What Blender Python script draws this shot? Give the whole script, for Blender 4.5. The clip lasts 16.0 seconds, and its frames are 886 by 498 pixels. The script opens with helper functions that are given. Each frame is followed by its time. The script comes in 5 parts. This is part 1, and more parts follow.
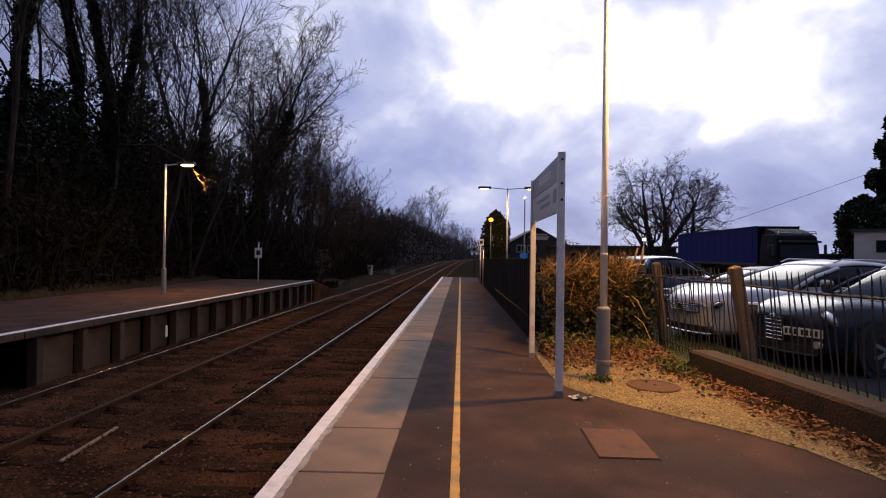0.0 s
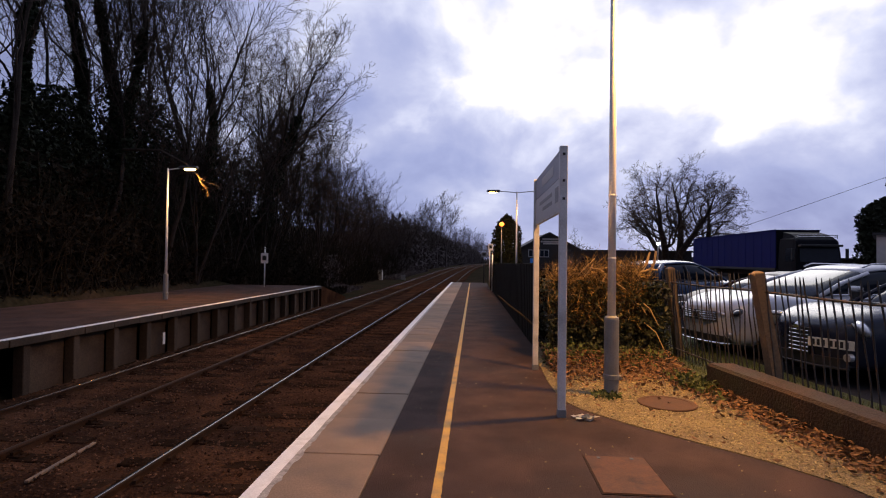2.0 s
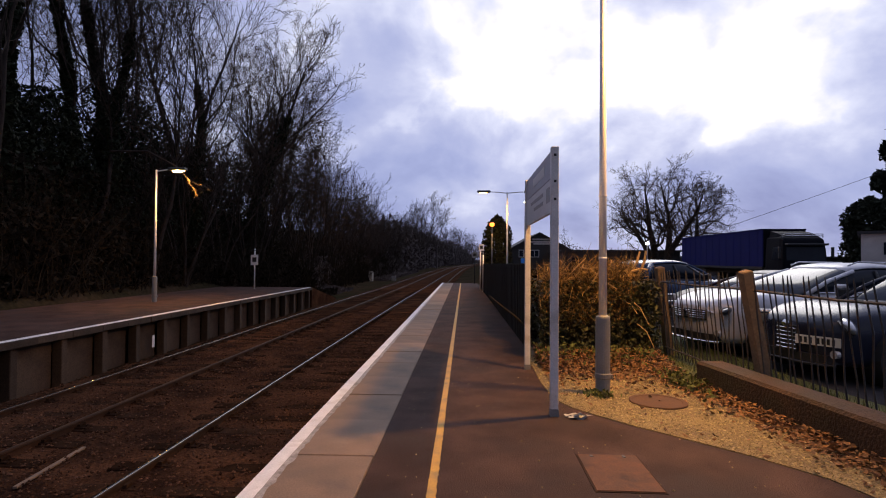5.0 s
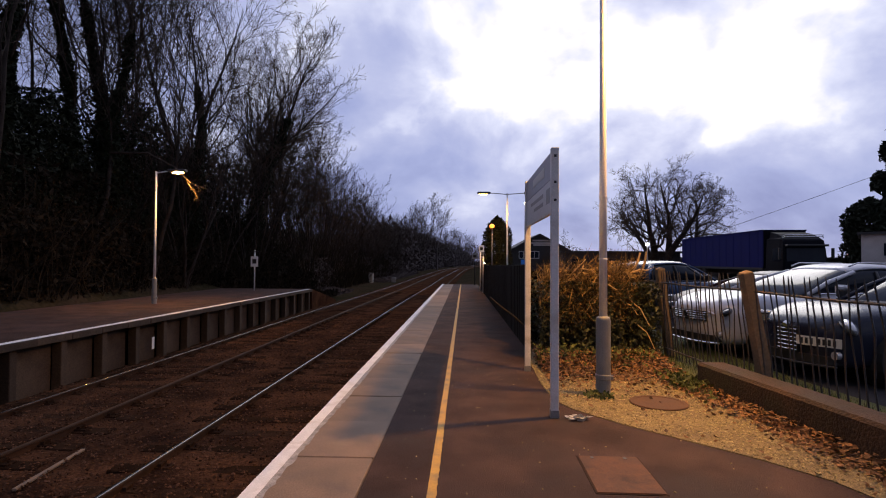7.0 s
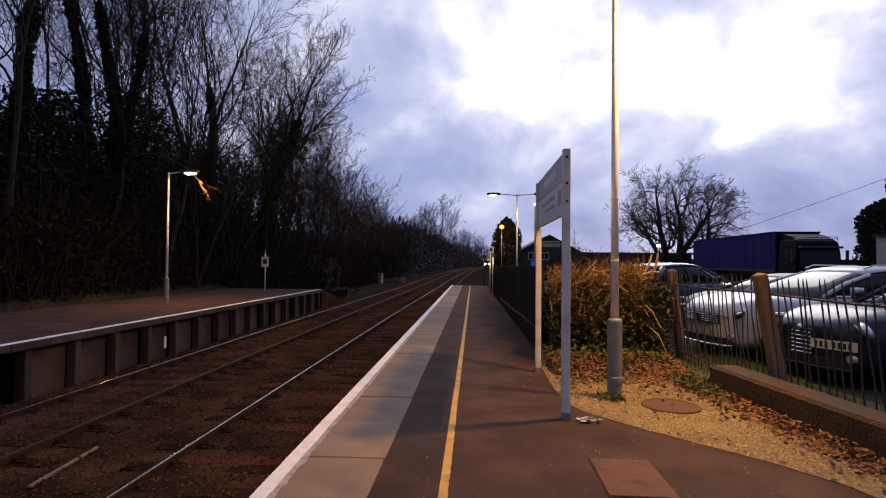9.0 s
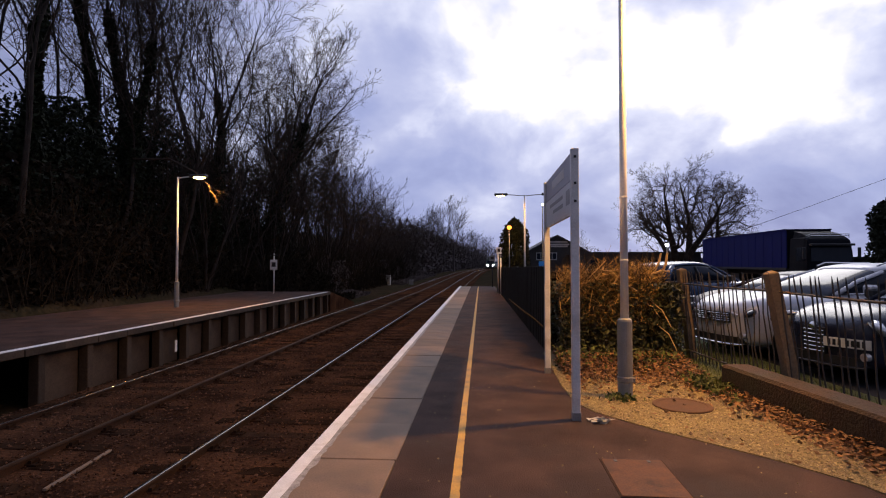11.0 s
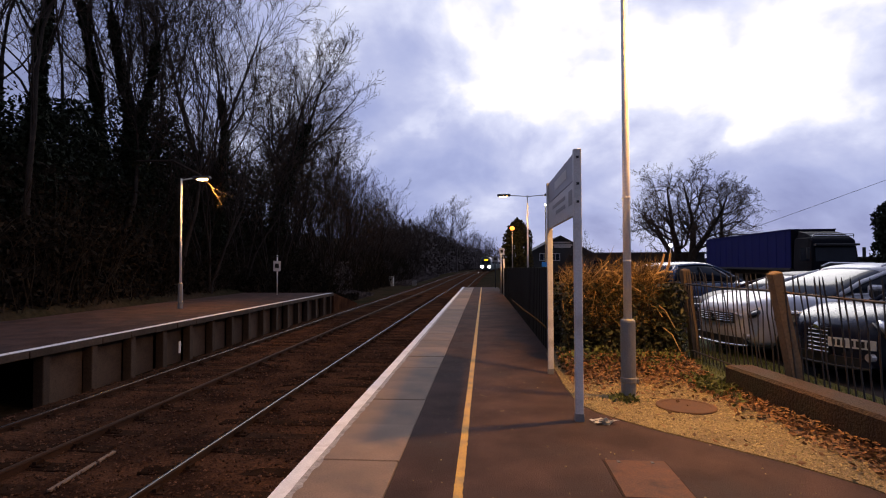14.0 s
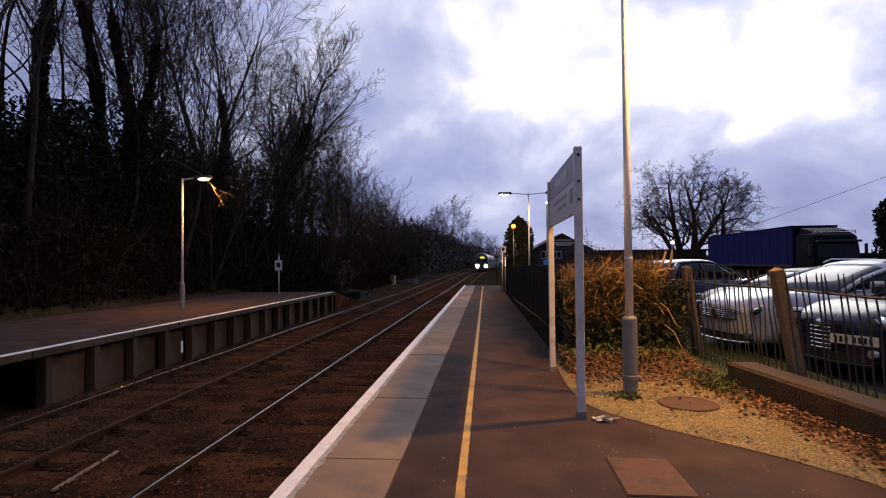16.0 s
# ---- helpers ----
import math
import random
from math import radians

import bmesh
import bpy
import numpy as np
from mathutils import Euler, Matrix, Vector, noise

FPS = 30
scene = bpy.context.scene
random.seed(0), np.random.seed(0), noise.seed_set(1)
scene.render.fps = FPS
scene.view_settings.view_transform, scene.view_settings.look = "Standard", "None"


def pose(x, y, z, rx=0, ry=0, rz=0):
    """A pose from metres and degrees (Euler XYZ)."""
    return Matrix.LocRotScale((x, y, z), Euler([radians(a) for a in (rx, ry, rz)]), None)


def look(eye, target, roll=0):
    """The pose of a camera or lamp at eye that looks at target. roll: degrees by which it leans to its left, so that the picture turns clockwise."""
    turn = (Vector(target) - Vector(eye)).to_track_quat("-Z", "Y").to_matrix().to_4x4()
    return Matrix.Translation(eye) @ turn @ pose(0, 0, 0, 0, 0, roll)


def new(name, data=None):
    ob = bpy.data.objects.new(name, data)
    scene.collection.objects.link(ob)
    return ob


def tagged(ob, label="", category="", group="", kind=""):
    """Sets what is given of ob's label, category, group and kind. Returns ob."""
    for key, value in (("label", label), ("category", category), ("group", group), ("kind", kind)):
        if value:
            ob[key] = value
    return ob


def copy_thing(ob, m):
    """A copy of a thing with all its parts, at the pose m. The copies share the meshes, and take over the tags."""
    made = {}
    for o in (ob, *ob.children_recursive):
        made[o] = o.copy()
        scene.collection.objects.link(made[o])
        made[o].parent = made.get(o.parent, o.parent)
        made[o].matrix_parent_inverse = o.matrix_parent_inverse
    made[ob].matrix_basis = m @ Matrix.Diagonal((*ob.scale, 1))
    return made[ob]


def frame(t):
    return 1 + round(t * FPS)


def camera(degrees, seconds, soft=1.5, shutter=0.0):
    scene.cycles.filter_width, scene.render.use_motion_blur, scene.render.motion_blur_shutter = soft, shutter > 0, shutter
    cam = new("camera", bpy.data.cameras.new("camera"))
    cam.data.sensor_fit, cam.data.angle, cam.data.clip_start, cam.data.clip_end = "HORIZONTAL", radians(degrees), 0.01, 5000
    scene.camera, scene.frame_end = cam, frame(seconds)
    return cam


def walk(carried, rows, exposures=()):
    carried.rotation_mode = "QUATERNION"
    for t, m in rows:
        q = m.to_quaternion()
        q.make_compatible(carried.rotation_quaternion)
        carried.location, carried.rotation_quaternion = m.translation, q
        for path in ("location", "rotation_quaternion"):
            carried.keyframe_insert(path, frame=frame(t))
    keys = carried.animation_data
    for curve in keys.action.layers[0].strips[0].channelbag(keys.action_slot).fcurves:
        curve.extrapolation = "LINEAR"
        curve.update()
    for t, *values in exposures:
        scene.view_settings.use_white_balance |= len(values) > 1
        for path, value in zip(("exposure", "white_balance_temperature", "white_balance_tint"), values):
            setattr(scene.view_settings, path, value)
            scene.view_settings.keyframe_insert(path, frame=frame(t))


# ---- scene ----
cam = camera(78.6, 16.0, soft=1.1)
PATH = [
    (0, (1.202, 0.125, 1.468), (1.136, 2.124, 1.487), 0.8),
    (0.5, (1.218, 0.339, 1.469), (1.143, 2.337, 1.495), 0.2),
    (1, (1.289, 0.503, 1.466), (1.213, 2.501, 1.502), 0.0),
    (1.5, (1.374, 0.61, 1.467), (1.277, 2.607, 1.507), 1.3),
    (2, (1.399, 0.629, 1.467), (1.286, 2.626, 1.504), 0.7),
    (2.5, (1.386, 0.642, 1.461), (1.281, 2.639, 1.493), 0.5),
    (3, (1.389, 0.635, 1.466), (1.291, 2.632, 1.494), 0.2),
    (3.5, (1.387, 0.626, 1.463), (1.298, 2.624, 1.495), 0.5),
    (4, (1.381, 0.614, 1.466), (1.3, 2.612, 1.502), 0.5),
    (6.5, (1.382, 0.612, 1.468), (1.304, 2.61, 1.511), 0.3),
    (7, (1.382, 0.624, 1.465), (1.304, 2.622, 1.51), 0.3),
    (7.5, (1.38, 0.625, 1.465), (1.296, 2.622, 1.512), 0.2),
    (8, (1.37, 0.629, 1.465), (1.281, 2.626, 1.512), 0.7),
    (8.5, (1.366, 0.622, 1.469), (1.265, 2.619, 1.516), 0.6),
    (9, (1.364, 0.621, 1.467), (1.252, 2.617, 1.515), 0.5),
    (11.5, (1.354, 0.614, 1.466), (1.209, 2.608, 1.519), -0.1),
    (12, (1.358, 0.611, 1.468), (1.208, 2.604, 1.518), -0.1),
    (12.5, (1.363, 0.611, 1.468), (1.211, 2.605, 1.519), -0.3),
    (13, (1.363, 0.615, 1.466), (1.211, 2.608, 1.518), -0.2),
    (13.5, (1.361, 0.616, 1.467), (1.211, 2.61, 1.521), -0.3),
    (14, (1.359, 0.617, 1.467), (1.208, 2.611, 1.523), -0.2),
    (14.5, (1.356, 0.62, 1.465), (1.204, 2.613, 1.52), -0.2),
    (15, (1.357, 0.619, 1.468), (1.202, 2.612, 1.522), -0.3),
    (15.5, (1.356, 0.621, 1.466), (1.202, 2.614, 1.518), -0.4),
    (16, (1.361, 0.619, 1.468), (1.205, 2.612, 1.518), -0.5),
]
walk(cam, [(t, look(eye, target, roll)) for t, eye, target, roll in PATH])


# ---- world, sun and exposure ----
SUN_AZ, SUN_EL = radians(19), radians(25)
SUN_DIR = Vector((math.sin(SUN_AZ) * math.cos(SUN_EL), math.cos(SUN_AZ) * math.cos(SUN_EL), math.sin(SUN_EL)))


# breaks in the cloud towards the set sun: direction and angular width
CLOUD_BREAKS = (((0.03, 0.92, 0.385), 0.11), ((0.07, 0.955, 0.285), 0.07), ((0.2, 0.94, 0.25), 0.085), ((0.31, 0.9, 0.31), 0.075), ((0.43, 0.85, 0.29), 0.09),
                ((0.53, 0.79, 0.31), 0.11), ((0.415, 0.885, 0.2), 0.04), ((-0.1, 0.945, 0.295), 0.045), ((-0.17, 0.92, 0.35), 0.1), ((-0.22, 0.9, 0.42), 0.14), ((0.3, 0.7, 0.65), 0.3))


def make_world():
    world = bpy.data.worlds.new("dusk_sky")
    scene.world = world
    world.use_nodes = True
    nt = world.node_tree
    nt.nodes.clear()
    N, L = nt.nodes.new, nt.links.new
    out = N("ShaderNodeOutputWorld")
    bg = N("ShaderNodeBackground")
    tc = N("ShaderNodeTexCoord")
    sep = N("ShaderNodeSeparateXYZ")
    L(tc.outputs["Generated"], sep.inputs[0])

    def op(kind, a, b=None, clamp=False):
        m = N("ShaderNodeMath")
        m.operation, m.use_clamp = kind, clamp
        for i, v in enumerate((a, b)):
            if v is None:
                continue
            if isinstance(v, (int, float)):
                m.inputs[i].default_value = v
            else:
                L(v, m.inputs[i])
        return m.outputs[0]

    # clouds on a layer overhead
    zz = op("ADD", op("MAXIMUM", sep.outputs[2], 0.0), 0.6)
    comb = N("ShaderNodeCombineXYZ")
    L(op("DIVIDE", sep.outputs[0], zz), comb.inputs[0])
    L(op("DIVIDE", sep.outputs[1], zz), comb.inputs[1])
    comb.inputs[2].default_value = 3.7
    n1 = N("ShaderNodeTexNoise")
    n1.inputs["Scale"].default_value, n1.inputs["Detail"].default_value = 3.6, 6.0
    n1.inputs["Roughness"].default_value, n1.inputs["Distortion"].default_value = 0.52, 0.2
    L(comb.outputs[0], n1.inputs["Vector"])
    dot = N("ShaderNodeVectorMath")
    dot.operation = "DOT_PRODUCT"
    L(tc.outputs["Generated"], dot.inputs[0])
    dot.inputs[1].default_value = SUN_DIR
    # ragged directions, so that the bright breaks in the cloud have torn edges
    n2 = N("ShaderNodeTexNoise")
    n2.inputs["Scale"].default_value, n2.inputs["Detail"].default_value = 7.0, 5.0
    L(tc.outputs["Generated"], n2.inputs["Vector"])
    shift = N("ShaderNodeVectorMath")
    shift.operation = "MULTIPLY_ADD"
    L(n2.outputs["Color"], shift.inputs[0])
    shift.inputs[1].default_value = (0.22, 0.22, 0.22)
    L(tc.outputs["Generated"], shift.inputs[2])
    back = N("ShaderNodeVectorMath")
    back.operation = "SUBTRACT"
    L(shift.outputs[0], back.inputs[0])
    back.inputs[1].default_value = (0.11, 0.11, 0.11)
    unit = N("ShaderNodeVectorMath")
    unit.operation = "NORMALIZE"
    L(back.outputs[0], unit.inputs[0])
    breaks = None
    for way, wide in CLOUD_BREAKS:
        d = N("ShaderNodeVectorMath")
        d.operation = "DOT_PRODUCT"
        L(unit.outputs[0], d.inputs[0])
        d.inputs[1].default_value = Vector(way).normalized()
        lobe = op("POWER", op("MAXIMUM", d.outputs["Value"], 0.0), 2.2 / wide ** 2)
        breaks = lobe if breaks is None else op("ADD", breaks, lobe)
    breaks = op("MINIMUM", breaks, 1.0)
    low = op("MULTIPLY", op("SUBTRACT", 1.0, op("DIVIDE", op("MAXIMUM", sep.outputs[2], 0.0), 0.31), True), 0.15)
    cover = op("SUBTRACT", op("ADD", op("ADD", op("MULTIPLY", n1.outputs["Fac"], 0.95), 0.1), op("MULTIPLY", breaks, 0.14)), low)
    ramp = N("ShaderNodeValToRGB")
    el = ramp.color_ramp.elements
    el[0].position, el[0].color = 0.34, (0.29, 0.33, 0.62, 1)
    el[1].position, el[1].color = 0.78, (1.25, 1.2, 1.3, 1)
    for p, c in ((0.48, (0.41, 0.46, 0.77, 1)), (0.60, (0.56, 0.60, 0.88, 1)), (0.69, (0.8, 0.83, 1.05, 1))):
        e = el.new(p)
        e.color = c
    L(cover, ramp.inputs[0])
    # clear evening sky above the clouds, thinly seen
    sky = N("ShaderNodeTexSky")
    sky.sky_type, sky.sun_disc = "NISHITA", False
    sky.sun_elevation, sky.sun_rotation = SUN_EL, SUN_AZ
    mix = N("ShaderNodeMix")
    mix.data_type = "RGBA"
    mix.inputs["Factor"].default_value = 0.97
    dim = N("ShaderNodeVectorMath")
    dim.operation = "SCALE"
    dim.inputs["Scale"].default_value = 0.1
    L(sky.outputs[0], dim.inputs[0])
    L(dim.outputs[0], mix.inputs[6])
    L(ramp.outputs[0], mix.inputs[7])
    # the evening sky is darker away from the west
    west = N("ShaderNodeMapRange")
    west.interpolation_type = "SMOOTHSTEP"
    west.inputs[1].default_value, west.inputs[2].default_value = 0.0, 0.95
    west.inputs[3].default_value, west.inputs[4].default_value = 0.4, 1.0
    L(dot.outputs["Value"], west.inputs[0])
    shade = N("ShaderNodeVectorMath")
    shade.operation = "SCALE"
    L(mix.outputs[2], shade.inputs[0])
    L(west.outputs[0], shade.inputs["Scale"])
    L(shade.outputs[0], bg.inputs[0])
    bg.inputs[1].default_value = 0.95
    L(bg.outputs[0], out.inputs[0])


make_world()
sun_data = bpy.data.lights.new("sun", "SUN")
sun_data.energy, sun_data.angle, sun_data.color = 0.5, radians(25), (1.0, 0.95, 0.92)
sun = new("sun", sun_data)
sun.matrix_world = look(SUN_DIR * 50, (0, 0, 0))
scene.view_settings.exposure = 0.0


# ---- materials ----
def mat(name, color, rough=0.7, metal=0.0, vary=0.25, scale=6.0, fine=60.0, bump=0.15, dist=0.01, second=None,
        island=0.0, each=0.0, spec=0.5, stain=None, stain_scale=1.2, coat=0.0):
    """A surface: base colour, broad stains and fine grain, relief, and a change of tone from piece to piece."""
    m = bpy.data.materials.new(name)
    m.use_nodes = True
    nt = m.node_tree
    N, L = nt.nodes.new, nt.links.new
    bsdf = nt.nodes["Principled BSDF"]
    tc = N("ShaderNodeTexCoord")
    a = N("ShaderNodeTexNoise")
    a.inputs["Scale"].default_value, a.inputs["Detail"].default_value = scale, 5
    b = N("ShaderNodeTexNoise")
    b.inputs["Scale"].default_value, b.inputs["Detail"].default_value = fine, 3
    for n in (a, b):
        L(tc.outputs["Object"], n.inputs["Vector"])
    ramp = N("ShaderNodeValToRGB")
    c2 = second or [c * (1 - vary) for c in color]
    ramp.color_ramp.elements[0].position, ramp.color_ramp.elements[0].color = 0.35, (*c2, 1)
    ramp.color_ramp.elements[1].position, ramp.color_ramp.elements[1].color = 0.65, (*color, 1)
    L(a.outputs["Fac"], ramp.inputs[0])
    val = N("ShaderNodeMapRange")
    val.inputs[1].default_value, val.inputs[2].default_value = 0.25, 0.75
    val.inputs[3].default_value, val.inputs[4].default_value = 1 - vary, 1 + vary
    L(b.outputs["Fac"], val.inputs[0])
    hsv = N("ShaderNodeHueSaturation")
    col = ramp.outputs[0]
    if stain:
        s = N("ShaderNodeTexNoise")
        s.inputs["Scale"].default_value, s.inputs["Detail"].default_value = stain_scale, 7
        L(tc.outputs["Object"], s.inputs["Vector"])
        sr = N("ShaderNodeMapRange")
        sr.inputs[1].default_value, sr.inputs[2].default_value = 0.5, 0.68
        L(s.outputs["Fac"], sr.inputs[0])
        mx = N("ShaderNodeMix")
        mx.data_type = "RGBA"
        L(sr.outputs[0], mx.inputs["Factor"])
        L(col, mx.inputs[6])
        mx.inputs[7].default_value = (*stain, 1)
        col = mx.outputs[2]
    L(col, hsv.inputs["Color"])
    value = val.outputs[0]
    for source, amount in (("island", island), ("each", each)):
        if amount:
            if source == "island":
                rnd = N("ShaderNodeNewGeometry").outputs["Random Per Island"]
            else:
                rnd = N("ShaderNodeObjectInfo").outputs["Random"]
            mr = N("ShaderNodeMapRange")
            mr.inputs[3].default_value, mr.inputs[4].default_value = 1 - amount, 1 + amount
            L(rnd, mr.inputs[0])
            mu = N("ShaderNodeMath")
            mu.operation = "MULTIPLY"
            L(value, mu.inputs[0])
            L(mr.outputs[0], mu.inputs[1])
            value = mu.outputs[0]
    L(value, hsv.inputs["Value"])
    L(hsv.outputs[0], bsdf.inputs["Base Color"])
    rr = N("ShaderNodeMapRange")
    rr.inputs[3].default_value, rr.inputs[4].default_value = max(0.02, rough - 0.12), min(1, rough + 0.12)
    L(a.outputs["Fac"], rr.inputs[0])
    L(rr.outputs[0], bsdf.inputs["Roughness"])
    bsdf.inputs["Metallic"].default_value = metal
    bsdf.inputs["Specular IOR Level"].default_value = spec
    bsdf.inputs["Coat Weight"].default_value = coat
    if bump:
        bp = N("ShaderNodeBump")
        bp.inputs["Strength"].default_value, bp.inputs["Distance"].default_value = bump, dist
        L(b.outputs["Fac"], bp.inputs["Height"])
        L(bp.outputs[0], bsdf.inputs["Normal"])
    return m


def glow(name, color, strength):
    m = bpy.data.materials.new(name)
    m.use_nodes = True
    b = m.node_tree.nodes["Principled BSDF"]
    b.inputs["Base Color"].default_value = (*color, 1)
    b.inputs["Emission Color"].default_value = (*color, 1)
    b.inputs["Emission Strength"].default_value = strength
    return m


def clear_glass(name, tint, rough=0.03):
    m = bpy.data.materials.new(name)
    m.use_nodes = True
    b = m.node_tree.nodes["Principled BSDF"]
    b.inputs["Base Color"].default_value = (*tint, 1)
    b.inputs["Roughness"].default_value = rough
    b.inputs["Transmission Weight"].default_value = 0.6
    b.inputs["IOR"].default_value = 1.5
    return m


M_TARMAC = mat("tarmac", (0.094, 0.06, 0.052), 0.78, vary=0.5, scale=1.6, fine=120, bump=0.8, dist=0.006, stain=(0.056, 0.043, 0.042), stain_scale=1.1, spec=0.04)
M_SLAB = mat("coping_concrete", (0.232, 0.158, 0.107), 0.8, vary=0.28, scale=2.6, fine=90, bump=0.4, dist=0.003, each=0.26, stain=(0.13, 0.095, 0.076), stain_scale=1.9)
M_WHITE_LINE = mat("white_edge_paint", (0.88, 0.87, 0.86), 0.6, vary=0.12, scale=5, fine=90, bump=0.2, dist=0.002, stain=(0.68, 0.66, 0.63), stain_scale=7)
M_WORN = mat("worn_edge_paint", (0.42, 0.39, 0.37), 0.75, vary=0.3, scale=14, fine=90, bump=0.2, dist=0.002, stain=(0.2, 0.18, 0.165), stain_scale=11)
M_YELLOW = mat("yellow_line_paint", (0.6, 0.34, 0.035), 0.65, vary=0.2, scale=6, fine=120, bump=0.3, dist=0.002, stain=(0.3, 0.2, 0.05), stain_scale=5)
M_BALLAST = mat("ballast", (0.085, 0.042, 0.024), 0.95, vary=0.45, scale=1.2, fine=26, bump=0.9, dist=0.04, second=(0.03, 0.016, 0.011), spec=0.0)
M_STONES = mat("ballast_stones", (0.09, 0.05, 0.033), 0.9, vary=0.25, scale=3, fine=50, bump=0.3, island=0.6, spec=0.0)
M_SLEEPER = mat("old_sleeper", (0.04, 0.023, 0.015), 0.9, vary=0.4, scale=5, fine=60, bump=0.4, dist=0.006, each=0.25, spec=0.0)
M_RUST = mat("rusty_rail", (0.05, 0.026, 0.016), 0.8, 0.0, vary=0.3, scale=8, fine=90, bump=0.3, dist=0.002, spec=0.1)
M_STEEL = mat("polished_railhead", (0.1, 0.092, 0.086), 0.19, 1.0, vary=0.12, scale=3, fine=60, bump=0.03, dist=0.001)
M_WORN_STEEL = mat("worn_railhead", (0.07, 0.05, 0.04), 0.19, 0.9, vary=0.2, scale=3, fine=60, bump=0.05, dist=0.001)
M_DULL_STEEL = mat("dull_railhead", (0.045, 0.026, 0.017), 0.6, 0.15, vary=0.25, scale=3, fine=60, bump=0.1, dist=0.001, spec=0.1)
M_CONCRETE = mat("weathered_concrete", (0.075, 0.055, 0.042), 0.85, vary=0.3, scale=1.8, fine=45, bump=0.4, dist=0.006, each=0.2, stain=(0.035, 0.027, 0.021), stain_scale=1.4, spec=0.15)
M_DARK_CONCRETE = mat("dirty_concrete", (0.04, 0.031, 0.026), 0.9, vary=0.35, scale=2, fine=40, bump=0.4, dist=0.006, spec=0.15)
M_GRAVEL = mat("pea_gravel", (0.265, 0.205, 0.09), 0.9, vary=0.45, scale=2.2, fine=75, bump=1.0, dist=0.02, second=(0.17, 0.12, 0.055))
M_PEBBLE = mat("gravel_stones", (0.36, 0.29, 0.145), 0.85, vary=0.2, scale=9, fine=90, bump=0.1, island=0.5)
M_LEAF_LITTER = mat("dead_leaves", (0.22, 0.115, 0.048), 0.8, vary=0.25, scale=20, fine=90, bump=0.2, island=0.6)
M_TWIG = mat("dry_hedge_twigs", (0.24, 0.155, 0.06), 0.85, vary=0.3, scale=8, fine=80, bump=0.2, island=0.85, spec=0.15)
M_CUT = mat("cut_branch_wood", (0.55, 0.37, 0.17), 0.75, vary=0.2, scale=10, fine=80, bump=0.2, island=0.25)
M_HEDGE_LEAF = mat("hedge_leaves", (0.035, 0.042, 0.014), 0.55, vary=0.3, scale=8, fine=60, bump=0.1, island=0.6)
M_BARK = mat("dark_bark", (0.06, 0.049, 0.042), 0.9, vary=0.35, scale=3, fine=40, bump=0.6, dist=0.02, spec=0.0)
M_TWIGS_TREE = mat("bare_twigs", (0.09, 0.07, 0.058), 0.9, vary=0.3, scale=3, fine=40, bump=0.0, spec=0.0)
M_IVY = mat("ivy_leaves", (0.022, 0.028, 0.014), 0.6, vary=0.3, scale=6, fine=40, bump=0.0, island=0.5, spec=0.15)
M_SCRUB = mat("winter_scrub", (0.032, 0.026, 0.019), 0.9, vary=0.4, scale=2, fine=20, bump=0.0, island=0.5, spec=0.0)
# twig colour paled and greyed to stand in for haze over distance
M_HAZE_WOODS = mat("haze_grey_woods", (0.14, 0.12, 0.115), 0.9, vary=0.25, scale=0.3, fine=3, bump=0.0, island=0.2, spec=0.0)
M_CONIFER = mat("conifer_needles", (0.028, 0.034, 0.022), 0.8, vary=0.3, scale=3, fine=30, bump=0.0, island=0.4, spec=0.15)
M_EARTH = mat("rough_ground", (0.05, 0.036, 0.024), 0.95, vary=0.4, scale=0.35, fine=6, bump=0.8, dist=0.05, second=(0.03, 0.028, 0.016), spec=0.0)
M_GRASS = mat("short_grass", (0.08, 0.1, 0.022), 0.9, vary=0.4, scale=2.5, fine=60, bump=0.7, dist=0.03)
M_BLADE = mat("grass_blades", (0.09, 0.11, 0.025), 0.8, vary=0.2, scale=5, fine=40, bump=0.0, island=0.5)
M_YARD = mat("car_park_tarmac", (0.05, 0.05, 0.055), 0.75, vary=0.3, scale=0.8, fine=90, bump=0.4, dist=0.005, spec=0.0)
M_GALV = mat("galvanised_white_pole", (0.82, 0.82, 0.83), 0.36, 0.12, vary=0.12, scale=4, fine=70, bump=0.05, dist=0.001)
M_SLEEVE = mat("grey_painted_steel", (0.23, 0.24, 0.25), 0.5, 0.1, vary=0.15, scale=5, fine=80, bump=0.1, dist=0.001)
M_HEAD = mat("lamp_housing", (0.06, 0.06, 0.062), 0.5, 0.2, vary=0.15, bump=0.05)
M_POST_WHITE = mat("painted_sign_post", (0.76, 0.76, 0.77), 0.38, vary=0.12, scale=3, fine=60, bump=0.05, dist=0.001, stain=(0.55, 0.54, 0.52), stain_scale=4)
M_BOARD_DARK = mat("sign_upper_band", (0.36, 0.36, 0.42), 0.4, vary=0.08, scale=2, fine=40, bump=0.03, dist=0.001)
M_BOARD_LIGHT = mat("sign_lower_panel", (0.74, 0.74, 0.76), 0.4, vary=0.08, scale=2, fine=40, bump=0.03, dist=0.001)
M_BAR_TEXT = mat("sign_bars", (0.36, 0.36, 0.38), 0.45, vary=0.08, bump=0.0)
M_BAR_WHITE = mat("white_bars", (0.72, 0.72, 0.72), 0.5, vary=0.05, bump=0.0)
M_BAR_BLACK = mat("black_bars", (0.015, 0.015, 0.015), 0.5, vary=0.05, bump=0.0)
M_COVER = mat("rusty_cover", (0.13, 0.05, 0.02), 0.85, 0.0, vary=0.35, scale=6, fine=90, bump=0.5, dist=0.003, stain=(0.05, 0.024, 0.015), stain_scale=4)
